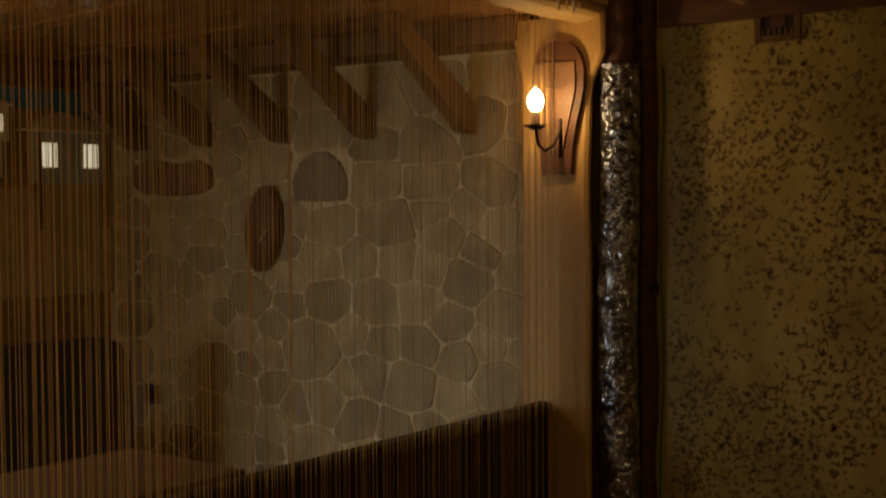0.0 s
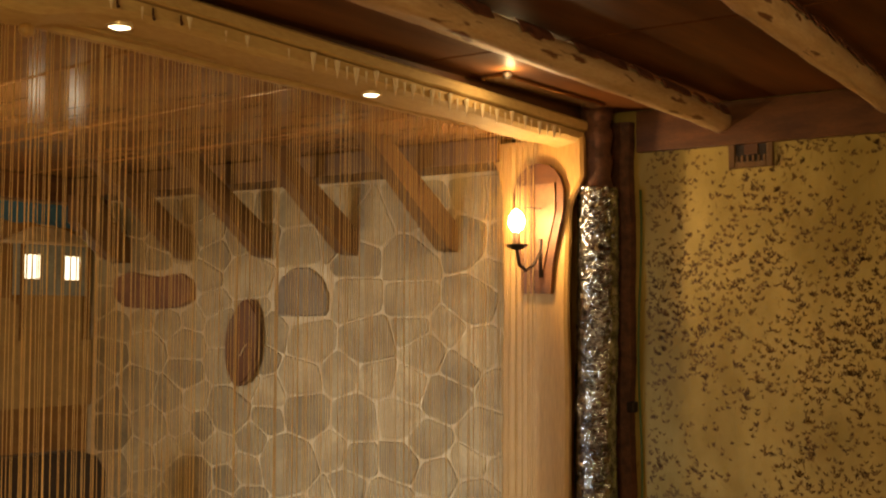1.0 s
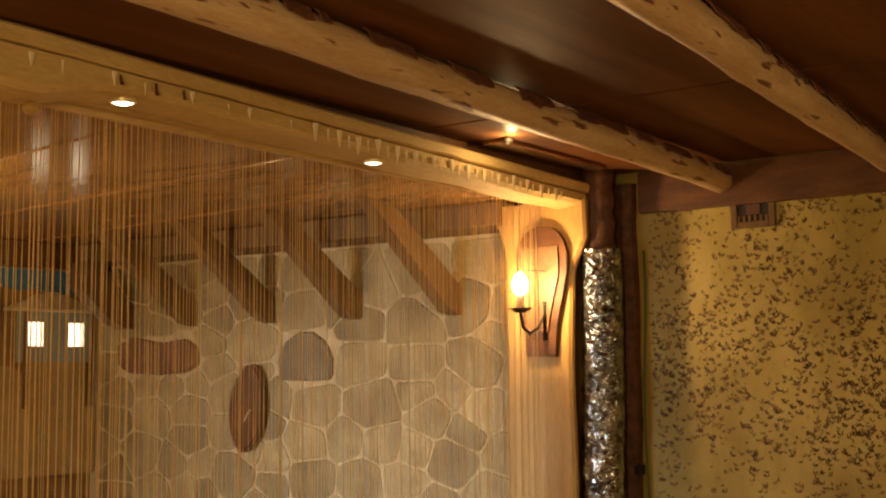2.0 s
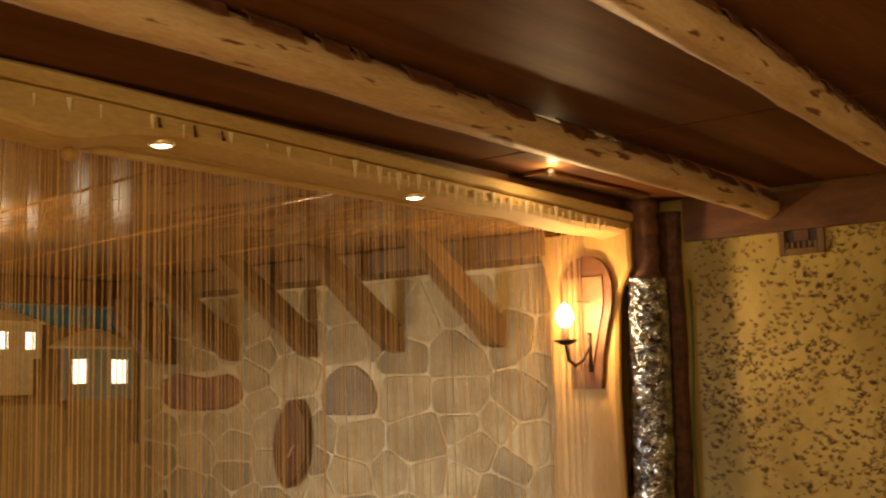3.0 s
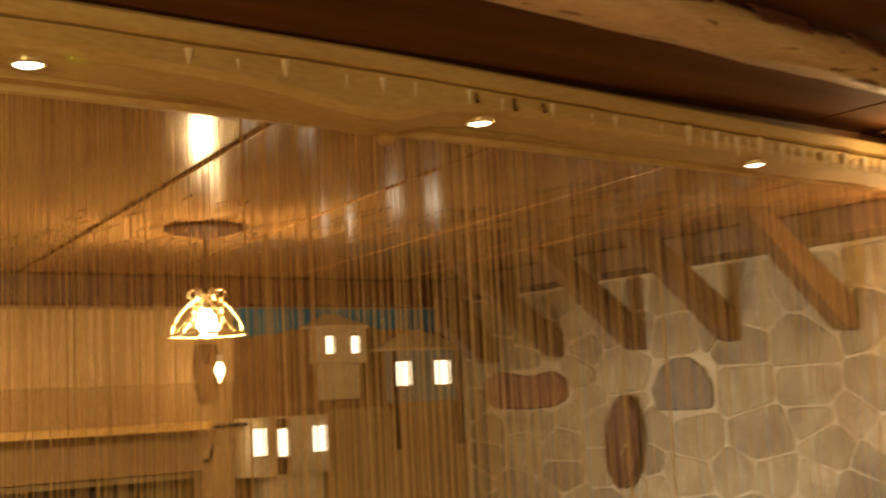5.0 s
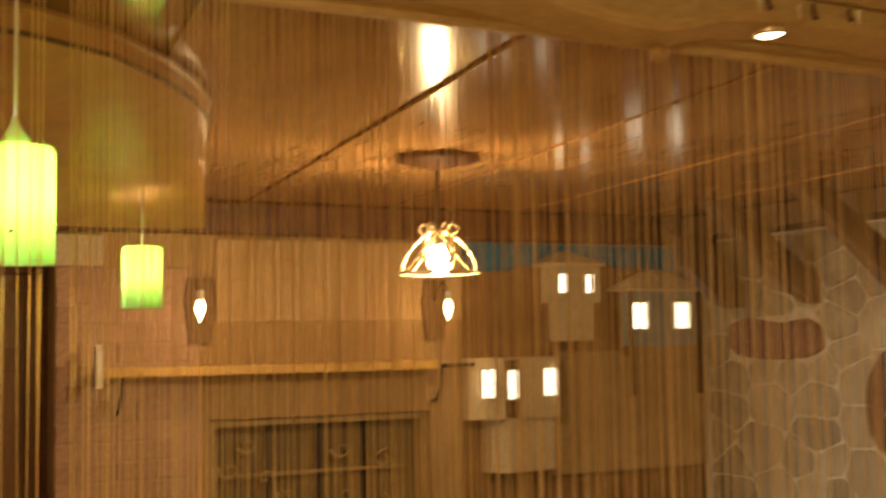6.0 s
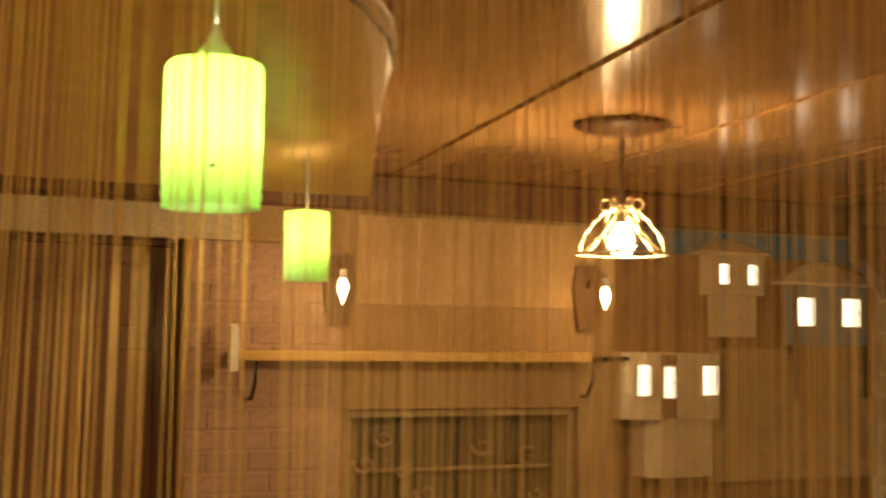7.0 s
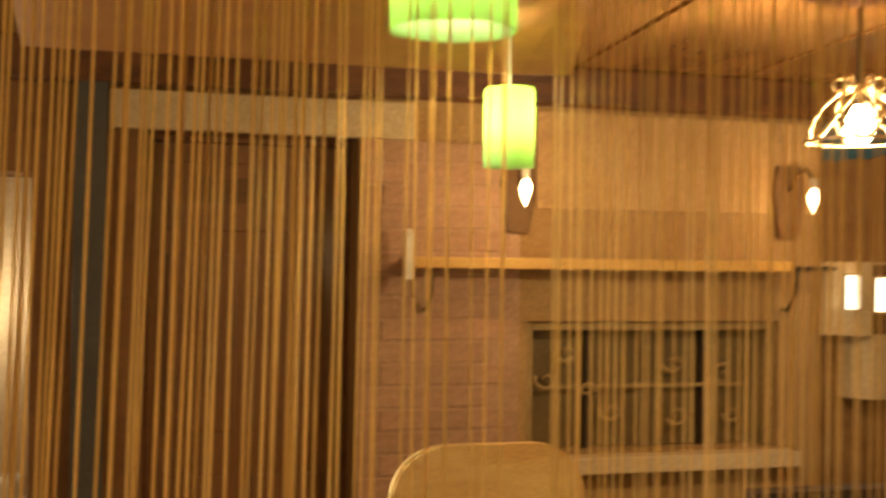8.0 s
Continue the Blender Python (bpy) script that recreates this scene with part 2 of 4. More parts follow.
def wallpaper():
    """Mustard paper with a scatter of small dark leaf marks, thicker in places."""
    m = bpy.data.materials.new("leaf_print_wall")
    m.use_nodes = True
    n, l = m.node_tree.nodes, m.node_tree.links
    b = n["Principled BSDF"]
    co = n.new("ShaderNodeTexCoord")
    mp = n.new("ShaderNodeMapping")
    mp.inputs["Scale"].default_value = (1, 1, 0.66)
    l.new(co.outputs["Object"], mp.inputs["Vector"])
    broad = n.new("ShaderNodeTexNoise")
    broad.inputs["Scale"].default_value, broad.inputs["Detail"].default_value = 3, 4
    l.new(mp.outputs["Vector"], broad.inputs["Vector"])
    ramp = n.new("ShaderNodeValToRGB")
    ramp.color_ramp.elements[0].position, ramp.color_ramp.elements[1].position = 0.35, 0.65
    ramp.color_ramp.elements[0].color, ramp.color_ramp.elements[1].color = (0.33, 0.24, 0.050, 1), (0.52, 0.395, 0.115, 1)
    l.new(broad.outputs["Fac"], ramp.inputs["Fac"])
    marks = n.new("ShaderNodeTexNoise")
    marks.inputs["Scale"].default_value, marks.inputs["Detail"].default_value = 26, 4
    marks.inputs["Distortion"].default_value = 1.6
    l.new(mp.outputs["Vector"], marks.inputs["Vector"])
    drift = n.new("ShaderNodeMath")
    drift.operation = "MULTIPLY_ADD"
    drift.inputs[1].default_value = 0.22
    l.new(broad.outputs["Fac"], drift.inputs[0])
    l.new(marks.outputs["Fac"], drift.inputs[2])
    mr = n.new("ShaderNodeValToRGB")
    mr.color_ramp.elements[0].position, mr.color_ramp.elements[1].position = 0.74, 0.86
    l.new(drift.outputs["Value"], mr.inputs["Fac"])
    mix = n.new("ShaderNodeMix")
    mix.data_type = "RGBA"
    l.new(mr.outputs["Color"], mix.inputs["Factor"])
    l.new(ramp.outputs["Color"], mix.inputs["A"])
    mix.inputs["B"].default_value = (0.20, 0.115, 0.028, 1)
    l.new(mix.outputs["Result"], b.inputs["Base Color"])
    b.inputs["Roughness"].default_value = 0.6
    bp = n.new("ShaderNodeBump")
    bp.inputs["Strength"].default_value, bp.inputs["Distance"].default_value = 0.4, 0.006
    l.new(drift.outputs["Value"], bp.inputs["Height"])
    l.new(bp.outputs["Normal"], b.inputs["Normal"])
    return m


M_PAPER = wallpaper()

# ---------------------------------------------------------------- mesh helpers


def mesh_of(name, bm, material, smooth=False):
    me = bpy.data.meshes.new(name)
    bmesh.ops.recalc_face_normals(bm, faces=bm.faces[:])
    for f in bm.faces:
        f.smooth = smooth
    bm.to_mesh(me)
    bm.free()
    me.materials.append(material)
    return me


def part(name, bm, material, parent=None, label="", smooth=False):
    ob = new(name, mesh_of(name, bm, material, smooth))
    if parent:
        ob.parent = parent
    if label:
        ob["label"] = label
    return ob


def thing(name, label, category, group="", at=(0, 0, 0), rz=0.0):
    ob = new(name)
    ob.empty_display_size = 0.05
    ob.matrix_world = pose(*at, 0, 0, rz)
    return tagged(ob, label, category, group)


def add_box(bm, lo, hi, bevel=0.0, m=None):
    c = [(a + b) / 2 for a, b in zip(lo, hi)]
    s = [max(abs(b - a), 1e-4) for a, b in zip(lo, hi)]
    tmp = bmesh.new()
    bmesh.ops.create_cube(tmp, size=1, matrix=Matrix.LocRotScale(c, None, s))
    if bevel:
        bmesh.ops.bevel(tmp, geom=tmp.edges[:], offset=bevel, segments=2, affect="EDGES", profile=0.6)
    if m:
        tmp.transform(m)
    me = bpy.data.meshes.new("tmp")
    tmp.to_mesh(me)
    tmp.free()
    bm.from_mesh(me)
    bpy.data.meshes.remove(me)
    return bm


def box(lo, hi, bevel=0.0, m=None):
    return add_box(bmesh.new(), lo, hi, bevel, m)


def add_tube(bm, pts, radii, sides=8, caps=True):
    """A tube along points, with a radius at each."""
    rings, up = [], Vector((0, 0, 1))
    pts = [Vector(p) for p in pts]
    if not hasattr(radii, "__len__"):
        radii = [radii] * len(pts)
    for i, p in enumerate(pts):
        d = (pts[min(i + 1, len(pts) - 1)] - pts[max(i - 1, 0)]).normalized()
        a = d.cross(up if abs(d.z) < 0.95 else Vector((1, 0, 0))).normalized()
        b = d.cross(a).normalized()
        rings.append([bm.verts.new(p + radii[i] * (math.cos(k * math.tau / sides) * a + math.sin(k * math.tau / sides) * b)) for k in range(sides)])
    for r, s in zip(rings, rings[1:]):
        for k in range(sides):
            bm.faces.new((r[k], r[(k + 1) % sides], s[(k + 1) % sides], s[k]))
    if caps:
        bm.faces.new(rings[0])
        bm.faces.new(rings[-1])
    return bm


def add_lathe(bm, profile, sides=24, centre=(0, 0, 0), closed=False):
    """A profile of (radius, height) turned round the vertical."""
    cx, cy, cz = centre
    rings = []
    for r, z in profile:
        rings.append([bm.verts.new((cx + r * math.cos(k * math.tau / sides), cy + r * math.sin(k * math.tau / sides), cz + z)) for k in range(sides)])
    for a, b in zip(rings, rings[1:] + ([rings[0]] if closed else [])):
        for k in range(sides):
            bm.faces.new((a[k], a[(k + 1) % sides], b[(k + 1) % sides], b[k]))
    if not closed:
        for ring, (r, z) in ((rings[0], profile[0]), (rings[-1], profile[-1])):
            if r < 0.004:
                bmesh.ops.pointmerge(bm, verts=ring, merge_co=(cx, cy, cz + z))
    return bm


def add_prism(bm, poly, frm, to, axis="y", bevel=0.0):
    """A flat outline pushed from frm to to along an axis; the outline is in the other two axes, in order."""
    def at(u, v, w):
        return {"x": (w, u, v), "y": (u, w, v), "z": (u, v, w)}[axis]
    a = [bm.verts.new(at(u, v, frm)) for u, v in poly]
    b = [bm.verts.new(at(u, v, to)) for u, v in poly]
    bm.faces.new(a)
    bm.faces.new(b[::-1])
    n = len(poly)
    for i in range(n):
        bm.faces.new((a[i], a[(i + 1) % n], b[(i + 1) % n], b[i]))
    return bm


def prism(poly, frm, to, axis="y"):
    return add_prism(bmesh.new(), poly, frm, to, axis)


# ---------------------------------------------------------------- shell of the place
WX, FY = 2.45, 3.17
# floor is out of view; its colour is lightened to bounce light upwards
floor = tagged(part("floor", box((-4.2, -4.2, -0.1), (2.8, 3.6, 0.0)), M_FLOOR), "unseen honey board floor, lightened to bounce light", "floor", kind="structure")
for k in range(24):
    part("plank", box((-4.2, -4.2 + k * 0.325 + 0.003, 0.0), (2.45, -4.2 + (k + 1) * 0.325 - 0.003, 0.006), 0.002), M_FLOOR, floor)

bm = bmesh.new()
add_box(bm, (-4.2, -4.2, 2.40), (2.8, -0.02, 2.5))
for x0, x1 in ((-4.0, -2.4), (-2.4, -1.2), (-1.2, 1.215), (1.215, 2.45)):
    add_box(bm, (x0 + 0.006, -4.2, 2.392), (x1 - 0.006, -0.085, 2.40), 0.003)
tagged(part("ceiling_front", bm, M_CEIL_DARK), "dark varnished plank ceiling over the front room", "ceiling", kind="structure")

bm = bmesh.new()
add_box(bm, (-4.2, 0.10, 2.31), (2.8, 3.6, 2.5))
for k in range(9):
    x0 = -3.515 + k * 0.655
    skew = Matrix.Identity(4)
    skew[0][1], skew[0][3] = 0.117, -0.117 * 1.3
    add_box(bm, (x0 + 0.012, 0.10, 2.30), (x0 + 0.643, 3.17, 2.31), 0.004, skew)
tagged(part("ceiling_dining", bm, M_CEIL), "glossy varnished wooden plank ceiling", "ceiling", kind="structure")

bm = box((WX, 0.2, 0.0), (2.7, 3.5, 2.31))
wall_stone = tagged(part("wall_stone", bm, M_MORTAR), "rough field stone wall with pale raised mortar", "wall", kind="structure")
wall_paper = tagged(part("wall_yellow", box((2.49, -4.2, 0.0), (2.7, 0.2, 2.40)), M_PAPER), "mustard wall with dark leaf print", "wall", kind="structure")
tagged(part("trim_yellow_wall", box((2.455, -4.2, 2.225), (2.488, -0.20, 2.392), 0.004), M_TRIM), "reddish brown wooden header board", "trim", kind="structure")
tagged(part("wall_back", box((-4.2, -4.3, 0.0), (2.8, -4.2, 2.5)), M_WALL), "plain brown plaster wall", "wall", kind="structure")
bm = bmesh.new()
add_box(bm, (-4.2, -4.2, 0), (-4.0, 1.0, 2.5))
add_box(bm, (-4.2, 2.0, 0), (-4.0, 3.6, 2.5))
add_box(bm, (-4.2, 1.0, 0), (-4.0, 2.0, 0.65))
add_box(bm, (-4.2, 1.0, 1.85), (-4.0, 2.0, 2.5))
tagged(part("wall_side", bm, M_WALL), "plain brown plaster wall with a window opening", "wall", kind="structure")

# far wall: door opening, shuttered window niche, painted relief at the corner
bm = bmesh.new()
add_box(bm, (-4.2, FY, 0), (-2.26, 3.6, 2.31))
add_box(bm, (-2.26, FY, 1.876), (-1.855, 3.6, 2.31))
add_box(bm, (-2.26, 3.45, 0), (-1.855, 3.6, 1.876))
add_box(bm, (-1.855, FY, 0), (-1.50, 3.6, 2.31))
add_box(bm, (-1.50, FY, 2.026), (-0.79, 3.6, 2.31))
add_box(bm, (-1.50, 3.45, 0), (-0.79, 3.6, 2.026))
tagged(part("wall_far_left", bm, M_WALL), "dark brown plaster wall round the door", "wall", kind="structure")
bm = bmesh.new()
add_box(bm, (-0.79, FY, 0), (-0.165, 3.6, 2.31))
add_box(bm, (-0.165, FY, 0), (0.853, 3.6, 0.915))
add_box(bm, (-0.165, FY, 1.395), (0.853, 3.6, 2.31))
add_box(bm, (-0.165, 3.34, 0.915), (0.853, 3.6, 1.395))
add_box(bm, (0.853, FY, 0), (1.02, 3.6, 2.31))
add_box(bm, (1.02, 3.27, 0), (2.45, 3.6, 2.31))
wall_far = tagged(part("wall_far", bm, M_PLASTER), "ochre plaster wall with a brick corner and window niche", "wall", kind="structure")
tagged(part("trim_lintel", box((-1.62, 3.13, 2.026), (-0.60, FY - 0.001, 2.153), 0.004), M_HOUSE), "pale plastered door lintel", "trim", kind="structure")
tagged(part("trim_post_grey", box((-1.725, 3.10, 0.0), (-1.625, FY - 0.001, 2.3), 0.006), M_GREY), "dark grey painted upright", "trim", kind="structure")
tagged(part("trim_wall_beam", box((-4.0, 3.06, 2.166), (2.44, FY - 0.001, 2.298), 0.01), M_TRIM), "dark brown wooden wall beam", "trim", kind="structure")
tagged(part("wall_tan_panel", box((-0.14, FY - 0.014, 1.80), (1.02, FY - 0.001, 2.150), 0.003), M_TAN), "smooth tan plaster panel", "wall", kind="structure")
tagged(part("wall_lit_niche", box((-2.255, 3.40, 0.0), (-1.86, 3.448, 1.872)), M_CREAM), "lit cream plaster in a narrow opening", "wall", kind="structure")

# ---------------------------------------------------------------- curtain beam, logs, post
beam = thing("curtain_beam", "cream painted wooden slab beam with a wavy lower edge", "beam")


def fall(x):
    """The beam hangs slightly lower towards the column."""
    return min(0.025 - 0.02 * x, 0.031)


def wave(x):
    dip = 0.048 * math.exp(-((x + 0.28) / (0.33 if x < -0.28 else 0.14)) ** 2)
    return 2.236 + fall(x) - dip + 0.004 * math.sin(x * 9.3) + 0.003 * noise.noise((x * 14, 0, 0))


bm = bmesh.new()
xs = [-4.0 + i * 0.04 for i in range(160)]
rows = []
for x in xs:
    z = wave(x)
    y = -0.07 + 0.006 * noise.noise((x * 5, 3, 0))
    rows.append([bm.verts.new(p) for p in ((x, y, 2.312 + fall(x)), (x, y - 0.004, z + 0.044), (x, y + 0.014, z + 0.030), (x, 0.026, z + 0.014), (x, 0.040, z + 0.03), (x, 0.040, 2.312 + fall(x)))])
for a, b in zip(rows, rows[1:]):
    for k in range(6):
        bm.faces.new((a[k], a[(k + 1) % 6], b[(k + 1) % 6], b[k]))
bm.faces.new(rows[0]), bm.faces.new(rows[-1])
part("slab", bm, M_BEAM, beam, smooth=False)
bm = bmesh.new()
rows = []
for x in xs:
    dz, up = 0.004 * noise.noise((x * 8, 9, 0)), fall(x)
    rows.append([bm.verts.new(p) for p in ((x, -0.084, 2.322 + dz + up), (x, -0.084, 2.350 + up), (x, -0.076, 2.358 + up), (x, 0.06, 2.358 + up), (x, 0.06, 2.318 + up), (x, -0.076, 2.317 + dz + up))])
for a, b in zip(rows, rows[1:]):
    for k in range(6):
        bm.faces.new((a[k], a[(k + 1) % 6], b[(k + 1) % 6], b[k]))
bm.faces.new(rows[0]), bm.faces.new(rows[-1])
part("top_board", bm, M_BEAM, beam)
part("header_board", box((-4.0, -0.018, 2.345), (2.44, 0.098, 2.397)), M_TRIM, beam, "dark brown board above the slab")
part("back_board", box((-4.0, 0.062, 2.275), (2.44, 0.098, 2.36)), M_BEAM, beam)
bm = bmesh.new()
bmesh.ops.create_icosphere(bm, subdivisions=2, radius=0.022, matrix=Matrix.LocRotScale((-0.225, 0.0, 2.222), None, (1.0, 0.7, 0.8)))
part("knot", bm, M_WOOD, beam, "small wooden knot", smooth=True)

# pale pegs stand for the bright marks along the slab, flatter to the left
rnd = random.Random(4)
peg_big, peg_small = [mesh_of("peg", add_tube(bmesh.new(), [(0, 0, 0), (0, -0.001, -h * 0.5), (0, 0, -h)], [r, r * 0.62, 0.0015], 8), M_PEG) for h, r in ((0.054, 0.0125), (0.036, 0.0060))]
x, k = -0.72, 0
while x < 2.10:
    faint = x < 0.62
    ob = new("pale_peg", (peg_big, peg_small)[k % 2])
    ob.parent = beam
    ob.location = (x, -0.074 if faint else -0.081, 2.306 + fall(x) - (0.006 if k % 2 else 0) + rnd.uniform(-0.006, 0.003))
    ob.scale = (0.8, 0.35, rnd.uniform(0.55, 1.0)) if faint else (1, 0.6, rnd.uniform(0.85, 1.1))
    x += rnd.uniform(0.06, 0.17) if faint else 0.050 + rnd.uniform(-0.008, 0.008)
    k += 1


for px, hh in ((-0.035, 0.022), (0.075, 0.030), (0.165, 0.024)):
    part("hook", add_tube(bmesh.new(), [(px, -0.082, 2.325), (px, -0.084, 2.325 - hh * 0.6), (px, -0.088, 2.325 - hh), (px, -0.086, 2.329 - hh)], [0.003, 0.003, 0.005, 0.003], 6), M_BARK, beam, "small dark hook", smooth=True)


def downlight():
    top = thing("downlight", "small round recessed downlight, lit, under the beam", "lamp", "downlights of the beam")
    bm = bmesh.new()
    add_lathe(bm, [(0.031, 0.012), (0.034, 0.0), (0.029, -0.004), (0.026, 0.001)], 20)
    part("rim", bm, M_BRASS, top, "gilt rim", smooth=True)
    bm = bmesh.new()
    add_lathe(bm, [(0.0005, -0.006), (0.016, -0.004), (0.0265, 0.0)], 20)
    part("lens", bm, G_SPOT, top, "glowing lens", smooth=True)
    return top


d = downlight()
d.matrix_world = pose(0.03, -0.012, wave(0.03) + 0.016)
copy_thing(d, pose(1.012, -0.012, wave(1.012) + 0.018))
copy_thing(d, pose(-1.0, -0.01, wave(-1.0) + 0.016))


def log(y0, z0, r0, seed, rise, skew):
    top = thing("ceiling_log", "peeled pale log with dark bark patches under the ceiling", "beam", "ceiling logs")
    bm = bmesh.new()
    n, rings, sides = 110, [], 14
    for i in range(n):
        x = -4.0 + i * 6.48 / (n - 1)
        z, r, y = z0 - rise * x, r0 * (1 - 0.03 * x), y0 + skew * x
        cy, cz = y + 0.012 * noise.noise((x * 0.9, seed, 0)), z + 0.010 * noise.noise((x * 0.9, seed, 5))
        ring = []
        for k in range(sides):
            a = k * math.tau / sides
            rr = r * (1 + 0.10 * noise.noise((x * 2.5, math.cos(a) + seed, math.sin(a))) + 0.05 * noise.noise((x * 11, math.cos(a) * 2 + seed, math.sin(a) * 2)))
            ring.append(bm.verts.new((x, cy + rr * math.cos(a), cz + rr * math.sin(a) * 1.05)))
        rings.append(ring)
    for a, b in zip(rings, rings[1:]):
        for k in range(sides):
            bm.faces.new((a[k], a[(k + 1) % sides], b[(k + 1) % sides], b[k]))
    bm.faces.new(rings[0]), bm.faces.new(rings[-1])
    part("trunk", bm, M_LOG, top, smooth=True)
    bm = bmesh.new()
    rows = []
    for i in range(220):
        x = -4.0 + i * 6.45 / 219
        z, r, y = z0 - rise * x, r0 * (1 - 0.03 * x), y0 + skew * x
        w = 0.010 + 0.016 * max(0, noise.noise((x * 7, seed, 2)) + 0.3) + 0.010 * noise.noise((x * 25, seed, 7))
        cy, cz = y + 0.012 * noise.noise((x * 0.9, seed, 0)), z + 0.010 * noise.noise((x * 0.9, seed, 5))
        rows.append([bm.verts.new((x, cy - r * 1.16 * math.cos(t), cz + r * 1.18 * math.sin(t))) for t in (0.52 - w * 18, 0.80, 1.15)])
    for a, b in zip(rows, rows[1:]):
        if noise.noise((a[0].co.x * 6, seed, 9)) + 0.5 * noise.noise((a[0].co.x * 17, seed, 3)) < -0.05:
            continue
        for k in range(2):
            bm.faces.new((a[k], a[k + 1], b[k + 1], b[k]))
    bmesh.ops.delete(bm, geom=[v for v in bm.verts if not v.link_faces], context="VERTS")
    bmesh.ops.solidify(bm, geom=bm.faces[:], thickness=0.004)
    part("bark_strip", bm, M_RAG, top, "ragged dark red bark along the top")["kind"] = "stuff"
    return top


log(-0.648, 2.337, 0.049, 1.0, 0.006, 0.035)
log(-1.378, 2.339, 0.048, 4.0, 0.002, 0.075)

# strip added for a reflection in the ceiling beside the beam's end, cup for the glow
sp = thing("ceiling_strip", "bronze strip standing for a ceiling reflection, with an added glow cup", "ceiling fitting")
part("strip", box((1.50, -0.19, 2.376), (2.22, -0.095, 2.390), 0.003), mat("reflection_bronze", (0.42, 0.24, 0.11), (0.30, 0.16, 0.07), 0.16, 9, (1, 4, 1), 0.12, metal=0.9), sp)
part("glow_cup", add_tube(bmesh.new(), [(1.50, -0.20, 2.391), (1.49, -0.21, 2.376)], [0.012, 0.016], 12), M_IRON, sp, "tiny dark cup added at the glow", smooth=True)


def foil_column(x, y, r):
    top = thing("column", "log column wrapped in crinkled glossy dark foil", "column")
    bm = bmesh.new()
    sides, n, rings = 96, 620, []
    for i in range(n):
        z = 2.075 * i / (n - 1)
        cx, cy = 0.012 * noise.noise((z * 1.4, 1, 0)), 0.010 * noise.noise((z * 1.4, 2, 0))
        ring = []
        for k in range(sides):
            a = k * math.tau / sides
            p = Vector((math.cos(a) * r, math.sin(a) * r, z))
            q = p + 0.02 * Vector((0, noise.noise(p * 30), noise.noise(p * 26 + Vector((9, 0, 0)))))
            d = 0.006 * noise.noise(p * 16) + 0.012 * (0.5 - abs(noise.noise(q * 42))) + 0.006 * (0.5 - abs(noise.noise(q * 92)))
            rr = r + d
            ring.append(bm.verts.new((x + cx + rr * math.cos(a), y + cy + rr * math.sin(a), z)))
        rings.append(ring)
    for a, b in zip(rings, rings[1:]):
        for k in range(sides):
            bm.faces.new((a[k], a[(k + 1) % sides], b[(k + 1) % sides], b[k]))
    bm.faces.new(rings[0]), bm.faces.new(rings[-1])
    part("foil", bm, M_FOIL, top, smooth=True)
    part("log_top", add_tube(bmesh.new(), [(x, y, 2.05 + i * 0.034) for i in range(11)], [r * 0.8 + 0.006 * math.sin(i * 2.1) for i in range(11)], 12), M_BARK, top, "dark bark at the column's head", smooth=True)
    return top


foil_column(2.322, -0.094, 0.076)
# rough bark board closing the gap to the papered wall
bb = thing("bark_board", "rough dark red bark board beside the column", "board")
bm = bmesh.new()
rows = []
for i in range(60):
    z = 2.35 * i / 59
    w = 0.02 * noise.noise((z * 3, 4, 1)) + 0.008 * noise.noise((z * 14, 4, 1))
    rows.append([bm.verts.new(p) for p in ((2.456, -0.02, z), (2.436, -0.140 + w * 0.4, z), (2.448, -0.176 + w * 0.6, z), (2.487, -0.180 + w * 0.6, z), (2.487, -0.02, z))])
for a, b in zip(rows, rows[1:]):
    for k in range(5):
        bm.faces.new((a[k], a[(k + 1) % 5], b[(k + 1) % 5], b[k]))
bm.faces.new(rows[0]), bm.faces.new(rows[-1])
part("board", bm, M_BARK, bb)
part("cable", add_tube(bmesh.new(), [(2.478, -0.203 + 0.008 * math.sin(i * 0.8), 0.2 + i * 0.125) for i in range(16)], 0.005, 6), mat("green_cable", (0.10, 0.16, 0.05), rough=0.5), bb, "thin green cable", smooth=True)
part("clip", box((2.444, -0.19, 1.185), (2.486, -0.145, 1.228), 0.005), M_IRON, bb, "dark cable clip")

# live-edge slab with the wall candle
slab = thing("wood_slab", "wide honey coloured live edge wooden slab", "panel")
bm = bmesh.new()
rows = []
for i in range(60):
    z = 2.27 * i / 59
    l = 0.290 + 0.012 * noise.noise((z * 2.2, 1, 7)) + 0.006 * noise.noise((z * 9, 1, 7)) + 0.075 * max(0, (z - 2.02) / 0.25) ** 1.6
    r_ = -0.018 + 0.009 * noise.noise((z * 2.2, 5, 7)) - 0.066 * min(1, max(0, (z - 1.97) / 0.13)) ** 2
    rows.append([bm.verts.new(p) for p in ((2.222, l - 0.012, z), (2.231, l, z), (2.250, l, z), (2.250, r_, z), (2.231, r_, z), (2.222, r_ + 0.012, z))])
for a, b in zip(rows, rows[1:]):
    for k in range(6):
        bm.faces.new((a[k], a[(k + 1) % 6], b[(k + 1) % 6], b[k]))
bm.faces.new(rows[0]), bm.faces.new(rows[-1])
part("slab_board", bm, M_WOOD, slab)
part("backing_post", box((2.251, 0.06, 0.0), (2.449, 0.285, 2.23), 0.01), M_WOOD, slab)


